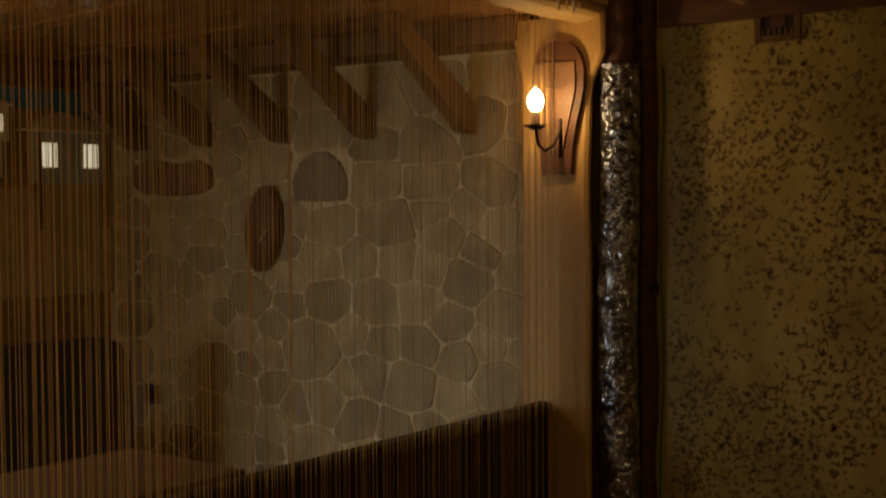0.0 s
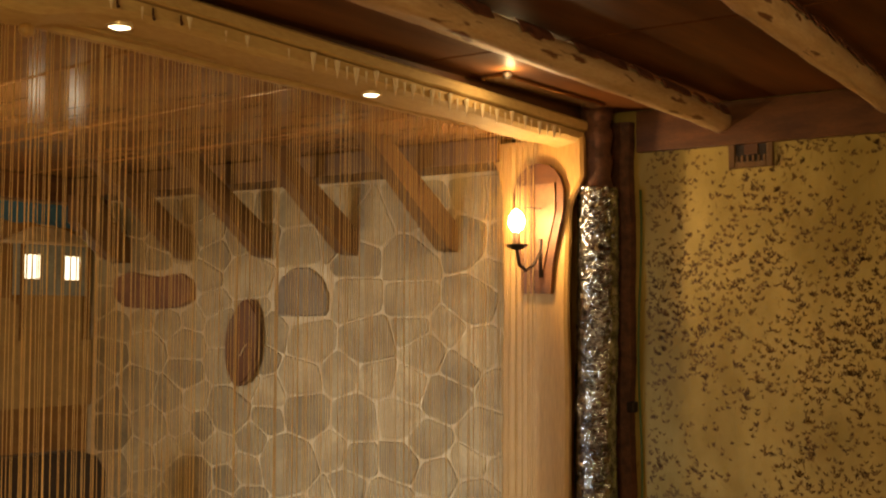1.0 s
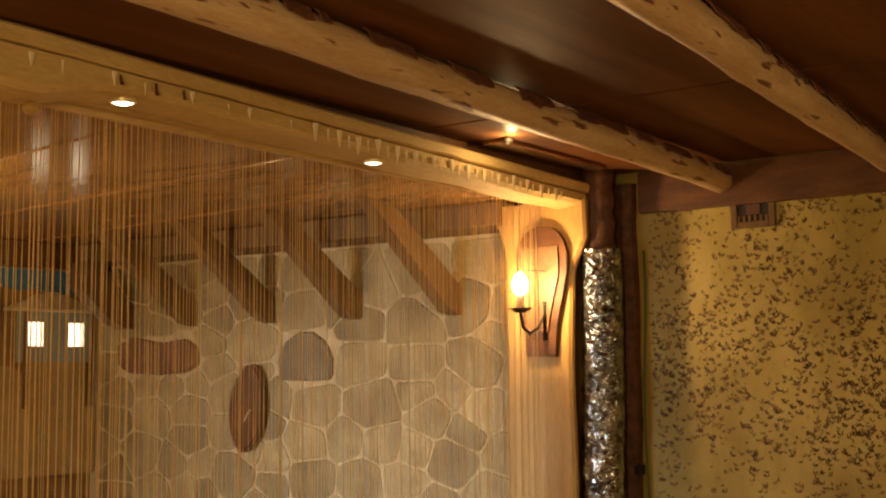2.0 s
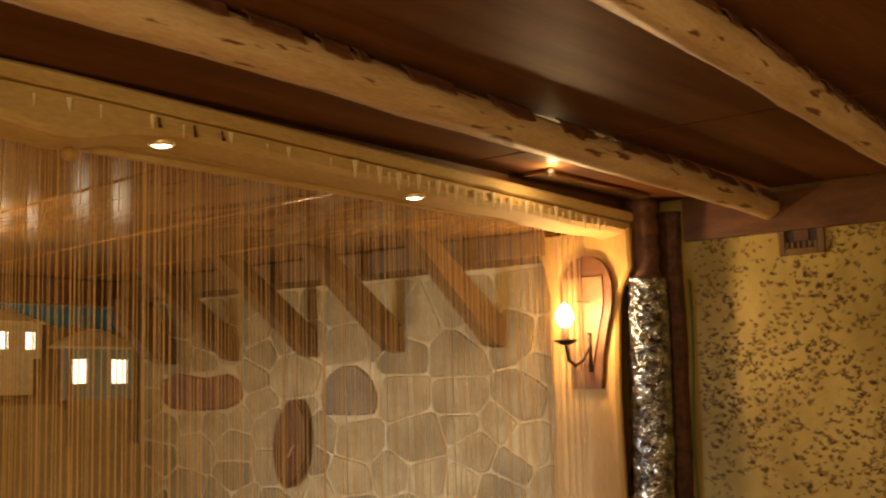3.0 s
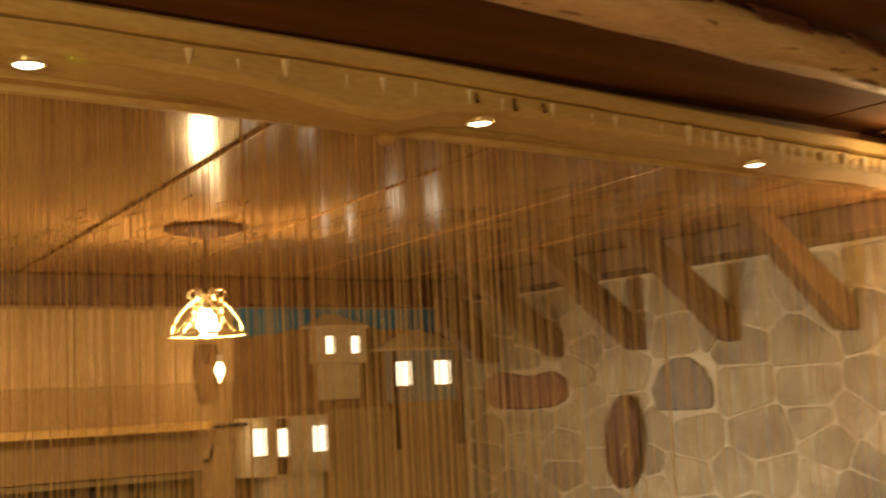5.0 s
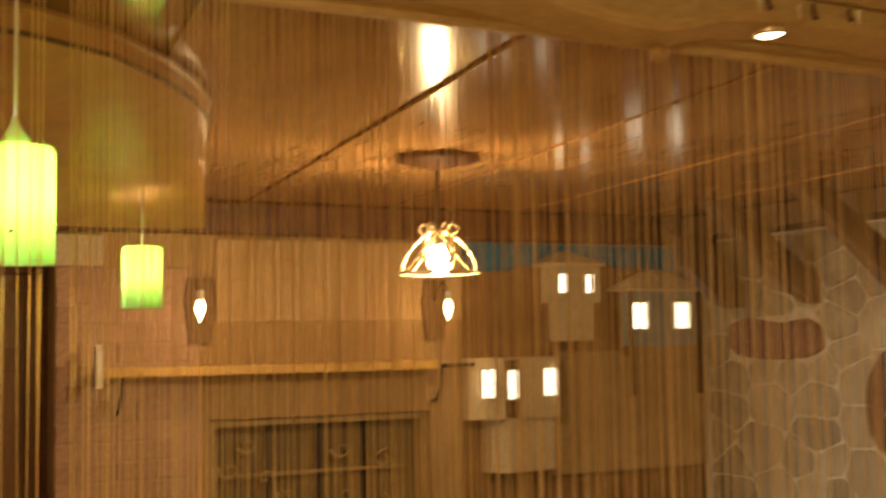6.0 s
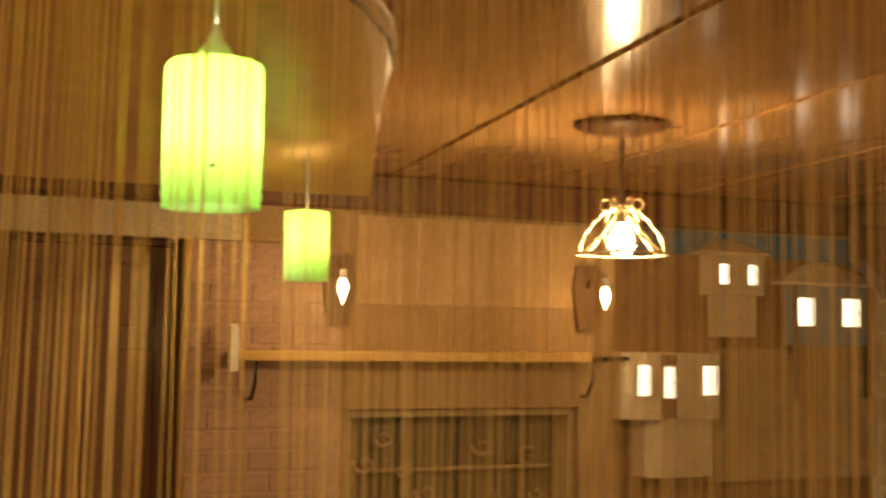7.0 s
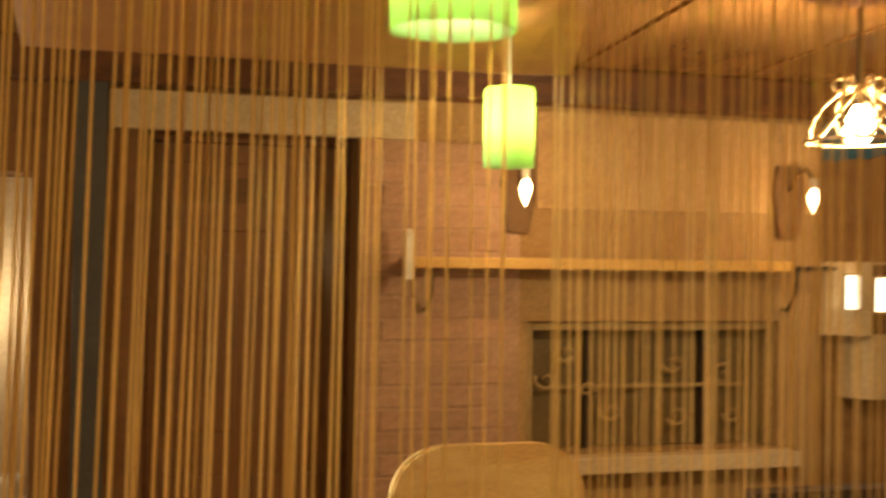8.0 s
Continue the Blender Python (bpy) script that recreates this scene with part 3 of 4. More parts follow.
sc = thing("wall_sconce", "wall candle sconce, lit, on an arched wooden plaque", "lamp")
outline = [(0.045, 1.655), (0.178, 1.655), (0.182, 1.74), (0.200, 1.90), (0.217, 2.00), (0.219, 2.06), (0.205, 2.11), (0.180, 2.145), (0.150, 2.165), (0.105, 2.176),
           (0.055, 2.165), (0.025, 2.145), (0.000, 2.11), (-0.014, 2.06), (-0.012, 1.98), (0.012, 1.88), (0.035, 1.78)]
part("plaque", prism(outline, 2.198, 2.223, "x"), M_TRIM, sc, "dark arched plaque")
part("inset_panel", prism([(0.075, 1.75), (0.165, 1.75), (0.182, 1.90), (0.203, 2.00), (0.206, 2.09), (0.022, 2.09), (0.020, 1.98), (0.048, 1.87)], 2.190, 2.199, "x"), mat("copper_plate", (0.24, 0.13, 0.06), (0.18, 0.09, 0.04), 0.5, 8, bump=0.1), sc, "lighter inset panel")
part("arm", add_tube(bmesh.new(), [(2.20, 0.085, 1.86), (2.185, 0.085, 1.82), (2.14, 0.088, 1.765), (2.09, 0.092, 1.745), (2.05, 0.097, 1.765), (2.035, 0.10, 1.83)], 0.006, 8), M_IRON, sc, smooth=True)
part("upright", add_tube(bmesh.new(), [(2.192, 0.085, 1.72), (2.192, 0.085, 1.85), (2.185, 0.085, 1.87)], 0.009, 8), M_IRON, sc, smooth=True)
bm = bmesh.new()
add_lathe(bm, [(0.002, 1.822), (0.022, 1.824), (0.044, 1.838), (0.046, 1.842), (0.02, 1.832), (0.002, 1.832)], 20, (2.035, 0.10, 0))
part("drip_pan", bm, M_IRON, sc, smooth=True)
bm = bmesh.new()
add_lathe(bm, [(0.016, 1.83), (0.016, 1.89), (0.012, 1.892), (0.002, 1.892)], 14, (2.035, 0.10, 0))
part("candle_sleeve", bm, M_BRACE, sc, smooth=True)
# bulb drawn large so that its shape takes in the glare
bm = bmesh.new()
add_lathe(bm, [(0.010, 1.892), (0.024, 1.902), (0.033, 1.925), (0.031, 1.945), (0.018, 1.968), (0.001, 1.982)], 16, (2.035, 0.10, 0))
part("bulb", bm, G_BULB, sc, "glowing candle bulb", smooth=True).visible_shadow = False
part("pin", add_tube(bmesh.new(), [(2.20, 0.10, 1.992), (2.15, 0.06, 1.989), (2.12, 0.13, 1.994)], 0.003, 6), M_IRON, sc)

# wooden frame vent under the header board
ve = thing("wall_vent", "small wooden framed wall vent with dark slots", "vent")
bm = bmesh.new()
for lo, hi in (((2.47, -0.759, 2.135), (2.50, -0.734, 2.25)), ((2.47, -0.609, 2.135), (2.50, -0.584, 2.25)), ((2.47, -0.734, 2.135), (2.50, -0.609, 2.158))):
    add_box(bm, lo, hi, 0.004)
part("frame", bm, M_BRACE, ve)
part("recess", box((2.484, -0.734, 2.155), (2.4895, -0.609, 2.245)), M_DARK, ve)
part("plate", box((2.478, -0.699, 2.185), (2.484, -0.644, 2.245), 0.002), M_TRIM, ve)
for k in range(6):
    part("slat", box((2.476, -0.729 + k * 0.022, 2.160), (2.484, -0.719 + k * 0.022, 2.182), 0.001), M_BRACE, ve)

# ---------------------------------------------------------------- stone wall side
# brown band added for the shading between ceiling and stone top
tagged(part("trim_shade_band", box((2.20, 0.30, 2.195), (2.449, 3.05, 2.298), 0.01), M_BRACE), "brown band standing for shade along the ceiling edge", "trim", kind="structure")
for by in (0.70, 1.28, 1.83, 2.39, 2.92):
    br = thing("knee_brace", "brown timber knee brace from wall to ceiling", "brace", "knee braces of the stone wall")
    if by > 2.8:
        part("strut", prism([(2.449, 1.845), (2.40, 1.845), (2.30, 1.88), (2.10, 2.05), (2.10, 2.194), (2.24, 2.194), (2.449, 1.95)], by - 0.045, by + 0.045), M_BRACE, br)
        continue
    part("strut", prism([(2.449, 1.845), (2.37, 1.858), (1.80, 2.298), (1.945, 2.298), (2.449, 1.965)], by - 0.036, by + 0.036), M_BRACE, br)
ov = thing("oval_board", "oval dark wooden board hung on the stone wall", "wall decoration")
bm = bmesh.new()
poly = [(1.945 + 0.112 * math.cos(a) * (1 + 0.08 * math.sin(2 * a)) - 0.03 * math.sin(a), 1.425 + 0.218 * math.sin(a)) for a in [i * math.tau / 28 for i in range(28)]]
add_prism(bm, poly, 2.385, 2.42, "x")
bmesh.ops.bevel(bm, geom=[e for e in bm.edges if all(abs(v.co.x - 2.385) < 1e-5 for v in e.verts)], offset=0.012, segments=2, affect="EDGES")
part("board", bm, M_OVAL, ov)
part("metal_ring", add_tube(bmesh.new(), [(2.38, 1.90, 1.42), (2.376, 1.92, 1.40), (2.376, 1.935, 1.37), (2.378, 1.945, 1.36)], 0.004, 6), M_BRASS, ov, "bright metal hook")
so = thing("wall_socket", "small square dark wall socket on the stone wall", "socket")
part("plate", box((2.415, 2.785, 0.46), (2.428, 2.915, 0.57), 0.004), M_GREY, so)
part("insert", box((2.410, 2.81, 0.485), (2.415, 2.89, 0.545), 0.003), M_DARK, so)

# ---------------------------------------------------------------- dining side fittings
so = thing("bulkhead", "glossy amber sloping soffit with a curved pale rim under the ceiling", "bulkhead")
rim = [(-1.80, 0.44), (-1.65, 0.385), (-1.47, 0.365), (-1.28, 0.385), (-1.105, 0.49), (-0.96, 0.67), (-0.85, 0.85), (-0.77, 1.04), (-0.735, 1.19)]
foot = [(-1.80 + 1.205 * (i / 8) ** 0.8, 1.72 - 0.03 * (i == 8)) for i in range(9)]
bm = bmesh.new()
rings = []
for (rx, ry), (fx, fy) in zip(rim, foot):
    row = [bm.verts.new((rx, ry, 2.298)), bm.verts.new((rx, ry, 2.243))]
    for k in range(1, 9):
        t = k / 8
        row.append(bm.verts.new((rx + (fx - rx) * t, ry + (fy - ry) * t, 2.243 - 0.198 * t ** 0.85)))
    row += [bm.verts.new((fx, fy + 0.04, 2.05)), bm.verts.new((fx, fy + 0.04, 2.298))]
    rings.append(row)
for p, q in zip(rings, rings[1:]):
    for k in range(len(p) - 1):
        bm.faces.new((p[k], q[k], q[k + 1], p[k + 1]))
bm.faces.new(rings[0])
bm.faces.new(rings[-1])
part("body", bm, M_SOFFIT, so, smooth=False)
part("rim", add_tube(bmesh.new(), [(x, y - 0.004, 2.285) for x, y in rim], 0.007, 8), M_WOOD, so, "pale rounded rim", smooth=True)
part("rim_lower", add_tube(bmesh.new(), [(x, y - 0.002, 2.243) for x, y in rim], 0.005, 6), M_BRACE, so, "thin brown lower bead", smooth=True)


def pendant(r, h, cord, capped=True):
    top = thing("pendant_lamp", "lime green glass cylinder pendant lamp, lit", "lamp", "green pendant lamps")
    bm = bmesh.new()
    add_lathe(bm, [(r, 0.0), (r * 1.0, h * 0.96), (r * 0.93, h), (r * 0.35, h + 0.004), (r * 0.35, h + 0.001), (r * 0.90, h - 0.004), (r * 0.965, h * 0.95), (r * 0.965, 0.0)], 32, closed=True)
    part("shade", bm, M_SHADE, top, smooth=True)
    if capped:
        bm = bmesh.new()
        add_lathe(bm, [(r * 0.42, h + 0.005), (r * 0.34, h + 0.016), (0.008, h + 0.036), (0.004, h + 0.05)], 20)
        part("cap", bm, M_WHITE, top, "white cone cap", smooth=True)
    part("cord", add_tube(bmesh.new(), [(0, 0, h), (0, 0, h + cord)], 0.0025, 6), M_WHITE, top, "thin white cord")
    bm = bmesh.new()
    add_lathe(bm, [(0.001, h * 0.32), (0.016, h * 0.36), (0.024, h * 0.5), (0.018, h * 0.66), (0.012, h * 0.78), (0.012, h)], 16)
    part("bulb", bm, G_CANDLE, top, "glowing bulb", smooth=True).visible_shadow = False
    return top


p = pendant(0.0605, 0.180, 0.29)
p.matrix_world = pose(-1.314, 0.196, 1.834)
pendant(0.052, 0.161, 0.16, False).matrix_world = pose(-0.842, 1.414, 1.804)
bm = bmesh.new()
bmesh.ops.create_icosphere(bm, subdivisions=1, radius=0.003, matrix=Matrix.LocRotScale((-0.012, -0.0598, 0.045), None, (1.2, 0.4, 0.9)))
part("speck", bm, M_DARK, p, "tiny dark fleck on the glass")


def bell():
    top = thing("iron_pendant", "gilt openwork metal bell pendant lamp, lit", "lamp", at=(0.174, 1.70, -0.018))
    part("ceiling_rose", add_lathe(bmesh.new(), [(0.135, 2.3175), (0.14, 2.308), (0.10, 2.296), (0.03, 2.280), (0.005, 2.273)], 24), M_TRIM, top, "dark wooden ceiling rose", smooth=True)
    part("rod", add_tube(bmesh.new(), [(0, 0, 2.28), (0, 0, 2.09)], 0.006, 8), M_IRON, top)
    prof = [(0.027, 2.080), (0.050, 2.062), (0.078, 2.035), (0.105, 1.999), (0.123, 1.963), (0.130, 1.942)]
    for zr, rr, name in ((1.940, 0.131, "rim_ring"), (2.077, 0.029, "neck_ring")):
        part(name, add_tube(bmesh.new(), [(rr * math.cos(a), rr * math.sin(a), zr) for a in [i * math.tau / 32 for i in range(33)]], 0.0045, 6, False), M_BRASS, top, smooth=True)
    for k in range(6):
        for s in (1, -1):
            pts = [(r * math.cos(k * math.tau / 6 + s * i * 0.19), r * math.sin(k * math.tau / 6 + s * i * 0.19), z) for i, (r, z) in enumerate(prof)]
            part("rib", add_tube(bmesh.new(), pts, 0.0042, 6), M_BRASS, top, smooth=True)
        a = k * math.tau / 6 + 0.5
        pts = [((0.045 + 0.018 * math.cos(t)) * math.cos(a), (0.045 + 0.018 * math.cos(t)) * math.sin(a), 2.083 + 0.016 * math.sin(t)) for t in [i * math.tau / 12 for i in range(13)]]
        part("scroll", add_tube(bmesh.new(), pts, 0.0042, 6, False), M_BRASS, top, smooth=True)
    part("socket", add_tube(bmesh.new(), [(0, 0, 2.09), (0, 0, 2.03)], 0.016, 10), M_IRON, top)
    # oversized bulb, its width standing for the glare round it
    bm = bmesh.new()
    add_lathe(bm, [(0.001, 1.930), (0.024, 1.938), (0.040, 1.964), (0.032, 1.994), (0.014, 2.03)], 16)
    part("bulb", bm, G_BULB, top, "glowing bulb", smooth=True).visible_shadow = False
    return top


bell()


def wall_candle(x):
    top = thing("wall_candle", "small wall lantern with a downward flame bulb, lit", "lamp", "wall candles of the far wall", at=(x, 2.86, 1.834))
    bm = bmesh.new()
    add_lathe(bm, [(0.001, -0.045), (0.010, -0.020), (0.019, 0.006), (0.021, 0.022), (0.014, 0.042), (0.009, 0.05)], 16)
    part("bulb", bm, G_CANDLE, top, "glowing flame bulb", smooth=True).visible_shadow = False
    part("holder", add_tube(bmesh.new(), [(0, 0, 0.05), (0, 0, 0.085)], 0.014, 10), M_WHITE, top)
    part("arm", add_tube(bmesh.new(), [(0, 0, 0.08), (0, 0.05, 0.12), (0.03, 0.15, 0.11), (0.075, 0.275, 0.06)], 0.006, 8), M_BRACE, top, smooth=True)
    part("back_plate", prism([(0.035, -0.12), (0.115, -0.12), (0.140, 0.05), (0.125, 0.15), (0.025, 0.15), (0.010, 0.05)], 0.275, 0.304), M_BRACE, top, "brown back plate")
    return top


wall_candle(-0.288)
wall_candle(0.798)

sh = thing("wall_shelf", "long pale wooden wall shelf on iron brackets", "shelf")
part("plank", box((-0.625, 3.02, 1.583), (0.83, 3.168, 1.622), 0.004), M_PINE, sh)
part("end_bracket", prism([(3.01, 1.545), (3.06, 1.545), (3.06, 1.70), (3.035, 1.715), (3.01, 1.69)], -0.655, -0.627, "x"), M_WHITE, sh, "white scrolled end")
for bx in (-0.55, 0.86):
    part("bracket", add_tube(bmesh.new(), [(bx, 3.16, 1.44), (bx, 3.12, 1.44), (bx, 3.07, 1.50), (bx, 3.05, 1.584)], 0.007, 8), M_IRON, sh, smooth=True)
part("rod", add_tube(bmesh.new(), [(0.83, 3.10, 1.595), (1.05, 3.10, 1.598)], 0.009, 8), M_IRON, sh)

wi = thing("window_niche", "dark shuttered window with scrolled ironwork in a niche", "window")
part("pane", box((-0.16, 3.30, 0.92), (0.338, 3.335, 1.39)), M_GLASSY, wi)
part("pane", box((0.348, 3.30, 0.92), (0.848, 3.335, 1.39)), M_GLASSY, wi)
part("mullion", box((0.330, 3.255, 0.917), (0.357, 3.30, 1.393), 0.004), M_DARK, wi)
for lo, hi in (((-0.164, 3.20, 0.917), (-0.13, 3.30, 1.393)), ((0.818, 3.20, 0.917), (0.852, 3.30, 1.393)), ((-0.13, 3.20, 1.36), (0.818, 3.30, 1.393))):
    part("frame", box(lo, hi, 0.005), M_LATTICE, wi)
part("bar", box((0.10, 3.262, 0.92), (0.115, 3.298, 1.36), 0.002), M_DARK, wi)
part("bar", box((0.575, 3.262, 0.92), (0.59, 3.298, 1.36), 0.002), M_DARK, wi)
part("rail", box((-0.05, 3.245, 1.142), (0.76, 3.255, 1.156), 0.003), M_LATTICE, wi)
rnd = random.Random(11)
for gx, gz, r0 in ((-0.06, 1.14, 0.05), (0.02, 1.24, 0.045), (0.10, 1.10, 0.04), (0.20, 1.02, 0.05), (0.45, 1.20, 0.05), (0.47, 1.00, 0.05), (0.66, 1.15, 0.055), (0.70, 1.00, 0.04)):
    a0 = rnd.uniform(0, 6)
    pts = [(gx + r0 * (1 - i / 18) * math.cos(a0 + i * 0.5), 3.246, gz + 0.035 + r0 * 0.8 * (1 - i / 18) * math.sin(a0 + i * 0.5)) for i in range(15)]
    part("scroll", add_tube(bmesh.new(), pts, [0.010 - 0.0004 * i for i in range(15)], 5), M_LATTICE, wi, smooth=True)
part("sill", box((-0.22, 3.08, 0.852), (0.90, 3.168, 0.912), 0.006), M_CREAM, wi, "pale stone sill")

# painted relief: sky, hill, low walls
tagged(part("wall_relief_sky", box((1.021, 3.25, 1.80), (2.449, 3.269, 2.168)), M_SKY), "painted blue sky of a wall relief", "wall relief", kind="structure")
poly = [(1.022, 0.3), (2.445, 0.3)]
for i in range(40):
    u = 2.445 - i * (2.445 - 1.022) / 39
    poly.append((u, 2.06 - 0.10 * max(0, (1.5 - u)) - 0.07 * max(0, u - 1.9) + 0.02 * noise.noise((u * 9, 0, 3)) + 0.008 * noise.noise((u * 40, 0, 3))))
tagged(part("wall_relief_hill", prism(poly, 3.215, 3.249), M_HILL), "painted brown hillside of a wall relief", "wall relief", kind="structure")
tagged(part("wall_relief_town", prism([(1.50, 1.06), (2.44, 1.06), (2.44, 1.42), (1.98, 1.42), (1.98, 1.60), (1.90, 1.645), (1.56, 1.645), (1.50, 1.60)], 3.18, 3.214), M_HOUSE_DIM), "ochre painted house wall in relief", "wall relief", kind="structure")


def lit_window(parent, u0, u1, v0, v1, y, bars=1):
    w = part("window", box((u0, y - 0.002, v0), (u1, y + 0.006, v1)), G_PANE, parent, "lit yellow-white pane")
    for k in range(bars):
        u = u1 - 0.010
        part("glazing_bar", box((u - 0.002, y - 0.006, v0), (u + 0.002, y - 0.002, v1)), M_HOUSE_DIM, w)
    part("glazing_bar", box((u1 - 0.014, y - 0.006, (v0 + v1) / 2 - 0.002), (u1, y - 0.002, (v0 + v1) / 2 + 0.002)), M_HOUSE_DIM, w)
    for lo, hi in (((u0 - 0.008, y - 0.007, v0 - 0.008), (u0, y + 0.004, v1 + 0.008)), ((u1, y - 0.007, v0 - 0.008), (u1 + 0.008, y + 0.004, v1 + 0.008)),
                   ((u0, y - 0.007, v0 - 0.008), (u1, y + 0.004, v0)), ((u0, y - 0.007, v1), (u1, y + 0.004, v1 + 0.008))):
        part("frame", box(lo, hi), M_HOUSE, w)


def hip_roof(u0, u1, v0, v1, y0, y1):
    bm = bmesh.new()
    add_box(bm, (u0, y0, v0), (u1, y1, v0 + 0.012))
    um, ur = (u0 + u1) / 2, (u1 - u0) * 0.10
    b = [bm.verts.new(p) for p in ((u0 + 0.004, y0 + 0.004, v0 + 0.012), (u1 - 0.004, y0 + 0.004, v0 + 0.012), (u1 - 0.004, y1, v0 + 0.012), (u0 + 0.004, y1, v0 + 0.012))]
    t = [bm.verts.new(p) for p in ((um - ur, y1 - 0.02, v1), (um + ur, y1 - 0.02, v1), (um + ur, y1, v1), (um - ur, y1, v1))]
    for i in range(4):
        bm.faces.new((b[i], b[(i + 1) % 4], t[(i + 1) % 4], t[i]))
    bm.faces.new(t)
    bm.faces.new(b)
    return bm


ha = thing("model_house", "small cream model house with two lit windows", "model house", "model houses of the relief")
part("upper_storey", box((1.485, 3.135, 1.88), (1.775, 3.248, 2.058), 0.003), M_HOUSE, ha)
part("lower_storey", box((1.525, 3.155, 1.695), (1.745, 3.248, 1.88), 0.003), M_HOUSE, ha)
part("roof", hip_roof(1.452, 1.788, 2.058, 2.135, 3.115, 3.249), M_ROOF, ha)
lit_window(ha, 1.530, 1.582, 1.928, 2.016, 3.134)
lit_window(ha, 1.681, 1.735, 1.928, 2.016, 3.134)

hb = thing("model_house", "grey model house with a wide roof and two lit windows", "model house", "model houses of the relief")
part("upper_storey", box((1.945, 3.18, 1.665), (2.425, 3.248, 1.938), 0.003), M_HOUSE_GREY, hb, "grey-blue upper storey")
part("lower_storey", box((2.01, 3.19, 1.40), (2.38, 3.248, 1.665), 0.003), M_HOUSE_DIM, hb)
part("roof", hip_roof(1.862, 2.440, 1.938, 2.050, 3.13, 3.249), M_ROOF, hb)
for sx in (1.975, 2.40):
    part("post", box((sx - 0.01, 3.165, 1.42), (sx + 0.01, 3.18, 1.94), 0.002), M_BRACE, hb)
lit_window(hb, 1.982, 2.086, 1.752, 1.880, 3.179)
lit_window(hb, 2.244, 2.350, 1.752, 1.880, 3.179)

hc = thing("model_house", "cream corner model house with three lit windows", "model house", "model houses of the relief")
part("upper_storey", prism([(1.022, 3.12), (1.10, 3.04), (1.172, 3.04), (1.172, 3.065), (1.262, 3.065), (1.262, 3.048), (1.492, 3.078), (1.492, 3.214), (1.022, 3.214)], 1.345, 1.625, "z"), M_HOUSE, hc)
part("lower_storey", prism([(1.14, 3.12), (1.20, 3.06), (1.47, 3.10), (1.47, 3.214), (1.14, 3.214)], 1.10, 1.345, "z"), M_HOUSE, hc)
part("niche", box((1.176, 3.055, 1.35), (1.258, 3.064, 1.615)), M_BRACE, hc, "dark recessed bay")
lit_window(hc, 1.048, 1.118, 1.447, 1.573, 3.035)
lit_window(hc, 1.190, 1.250, 1.437, 1.565, 3.052)
lit_window(hc, 1.388, 1.466, 1.447, 1.570, 3.056)

# white pot on a ledge in the lit opening
po = thing("white_pot", "small glazed white pot on a narrow ledge", "pot", at=(-1.915, 3.24, 0.80))
part("bowl", add_lathe(bmesh.new(), [(0.001, 0.0), (0.028, 0.0), (0.042, 0.03), (0.046, 0.07), (0.036, 0.095), (0.033, 0.09), (0.040, 0.065), (0.036, 0.03), (0.001, 0.012)], 20), M_WHITE, po, smooth=True)
tagged(part("trim_ledge", box((-2.255, 3.18, 0.77), (-1.86, 3.398, 0.798), 0.003), M_CREAM), "narrow cream ledge in the opening", "trim", kind="structure")

# door
dr = thing("door_1", "closed dark brown panelled wooden door", "door")
dr["kind"] = "structure"
part("leaf", box((-1.48, 3.36, 0.005), (-0.81, 3.40, 2.006), 0.004), M_DOOR, dr)
for u0, u1 in ((-1.42, -1.18), (-1.12, -0.87)):
    for v0, v1 in ((0.15, 0.85), (1.0, 1.62)):
        part("panel", box((u0, 3.345, v0), (u1, 3.362, v1), 0.008), M_DOOR, dr)
part("panel", box((-1.42, 3.345, 1.70), (-0.87, 3.362, 1.94), 0.008), M_DOOR, dr)
# brown plate added where the door shows a faint reflection
part("plate", box((-1.325, 3.332, 1.80), (-1.12, 3.347, 1.885), 0.006), M_BRACE, dr, "small brown plate standing for a reflection")
for lo, hi in (((-1.50, 3.30, 0), (-1.48, 3.42, 2.025)), ((-0.81, 3.30, 0), (-0.79, 3.42, 2.025)), ((-1.48, 3.30, 2.006), (-0.81, 3.42, 2.025))):
    part("jamb", box(lo, hi, 0.002), M_TRIM, dr)

# ---------------------------------------------------------------- low furniture
pa = thing("bench_back", "low dark wooden bench back along the curtain", "bench")
part("back_panel", box((0.25, 0.16, 0.08), (2.22, 0.20, 0.745), 0.008), M_DARK, pa)
part("top_rail", box((0.22, 0.145, 0.71), (2.23, 0.215, 0.757), 0.012), M_DARK, pa)
part("seat", box((0.25, 0.20, 0.40), (2.22, 0.60, 0.45), 0.012), M_DARK, pa)
for lx in (0.28, 1.2, 2.17):
    part("leg", box((lx, 0.17, 0.006), (lx + 0.05, 0.58, 0.41), 0.006), M_DARK, pa)


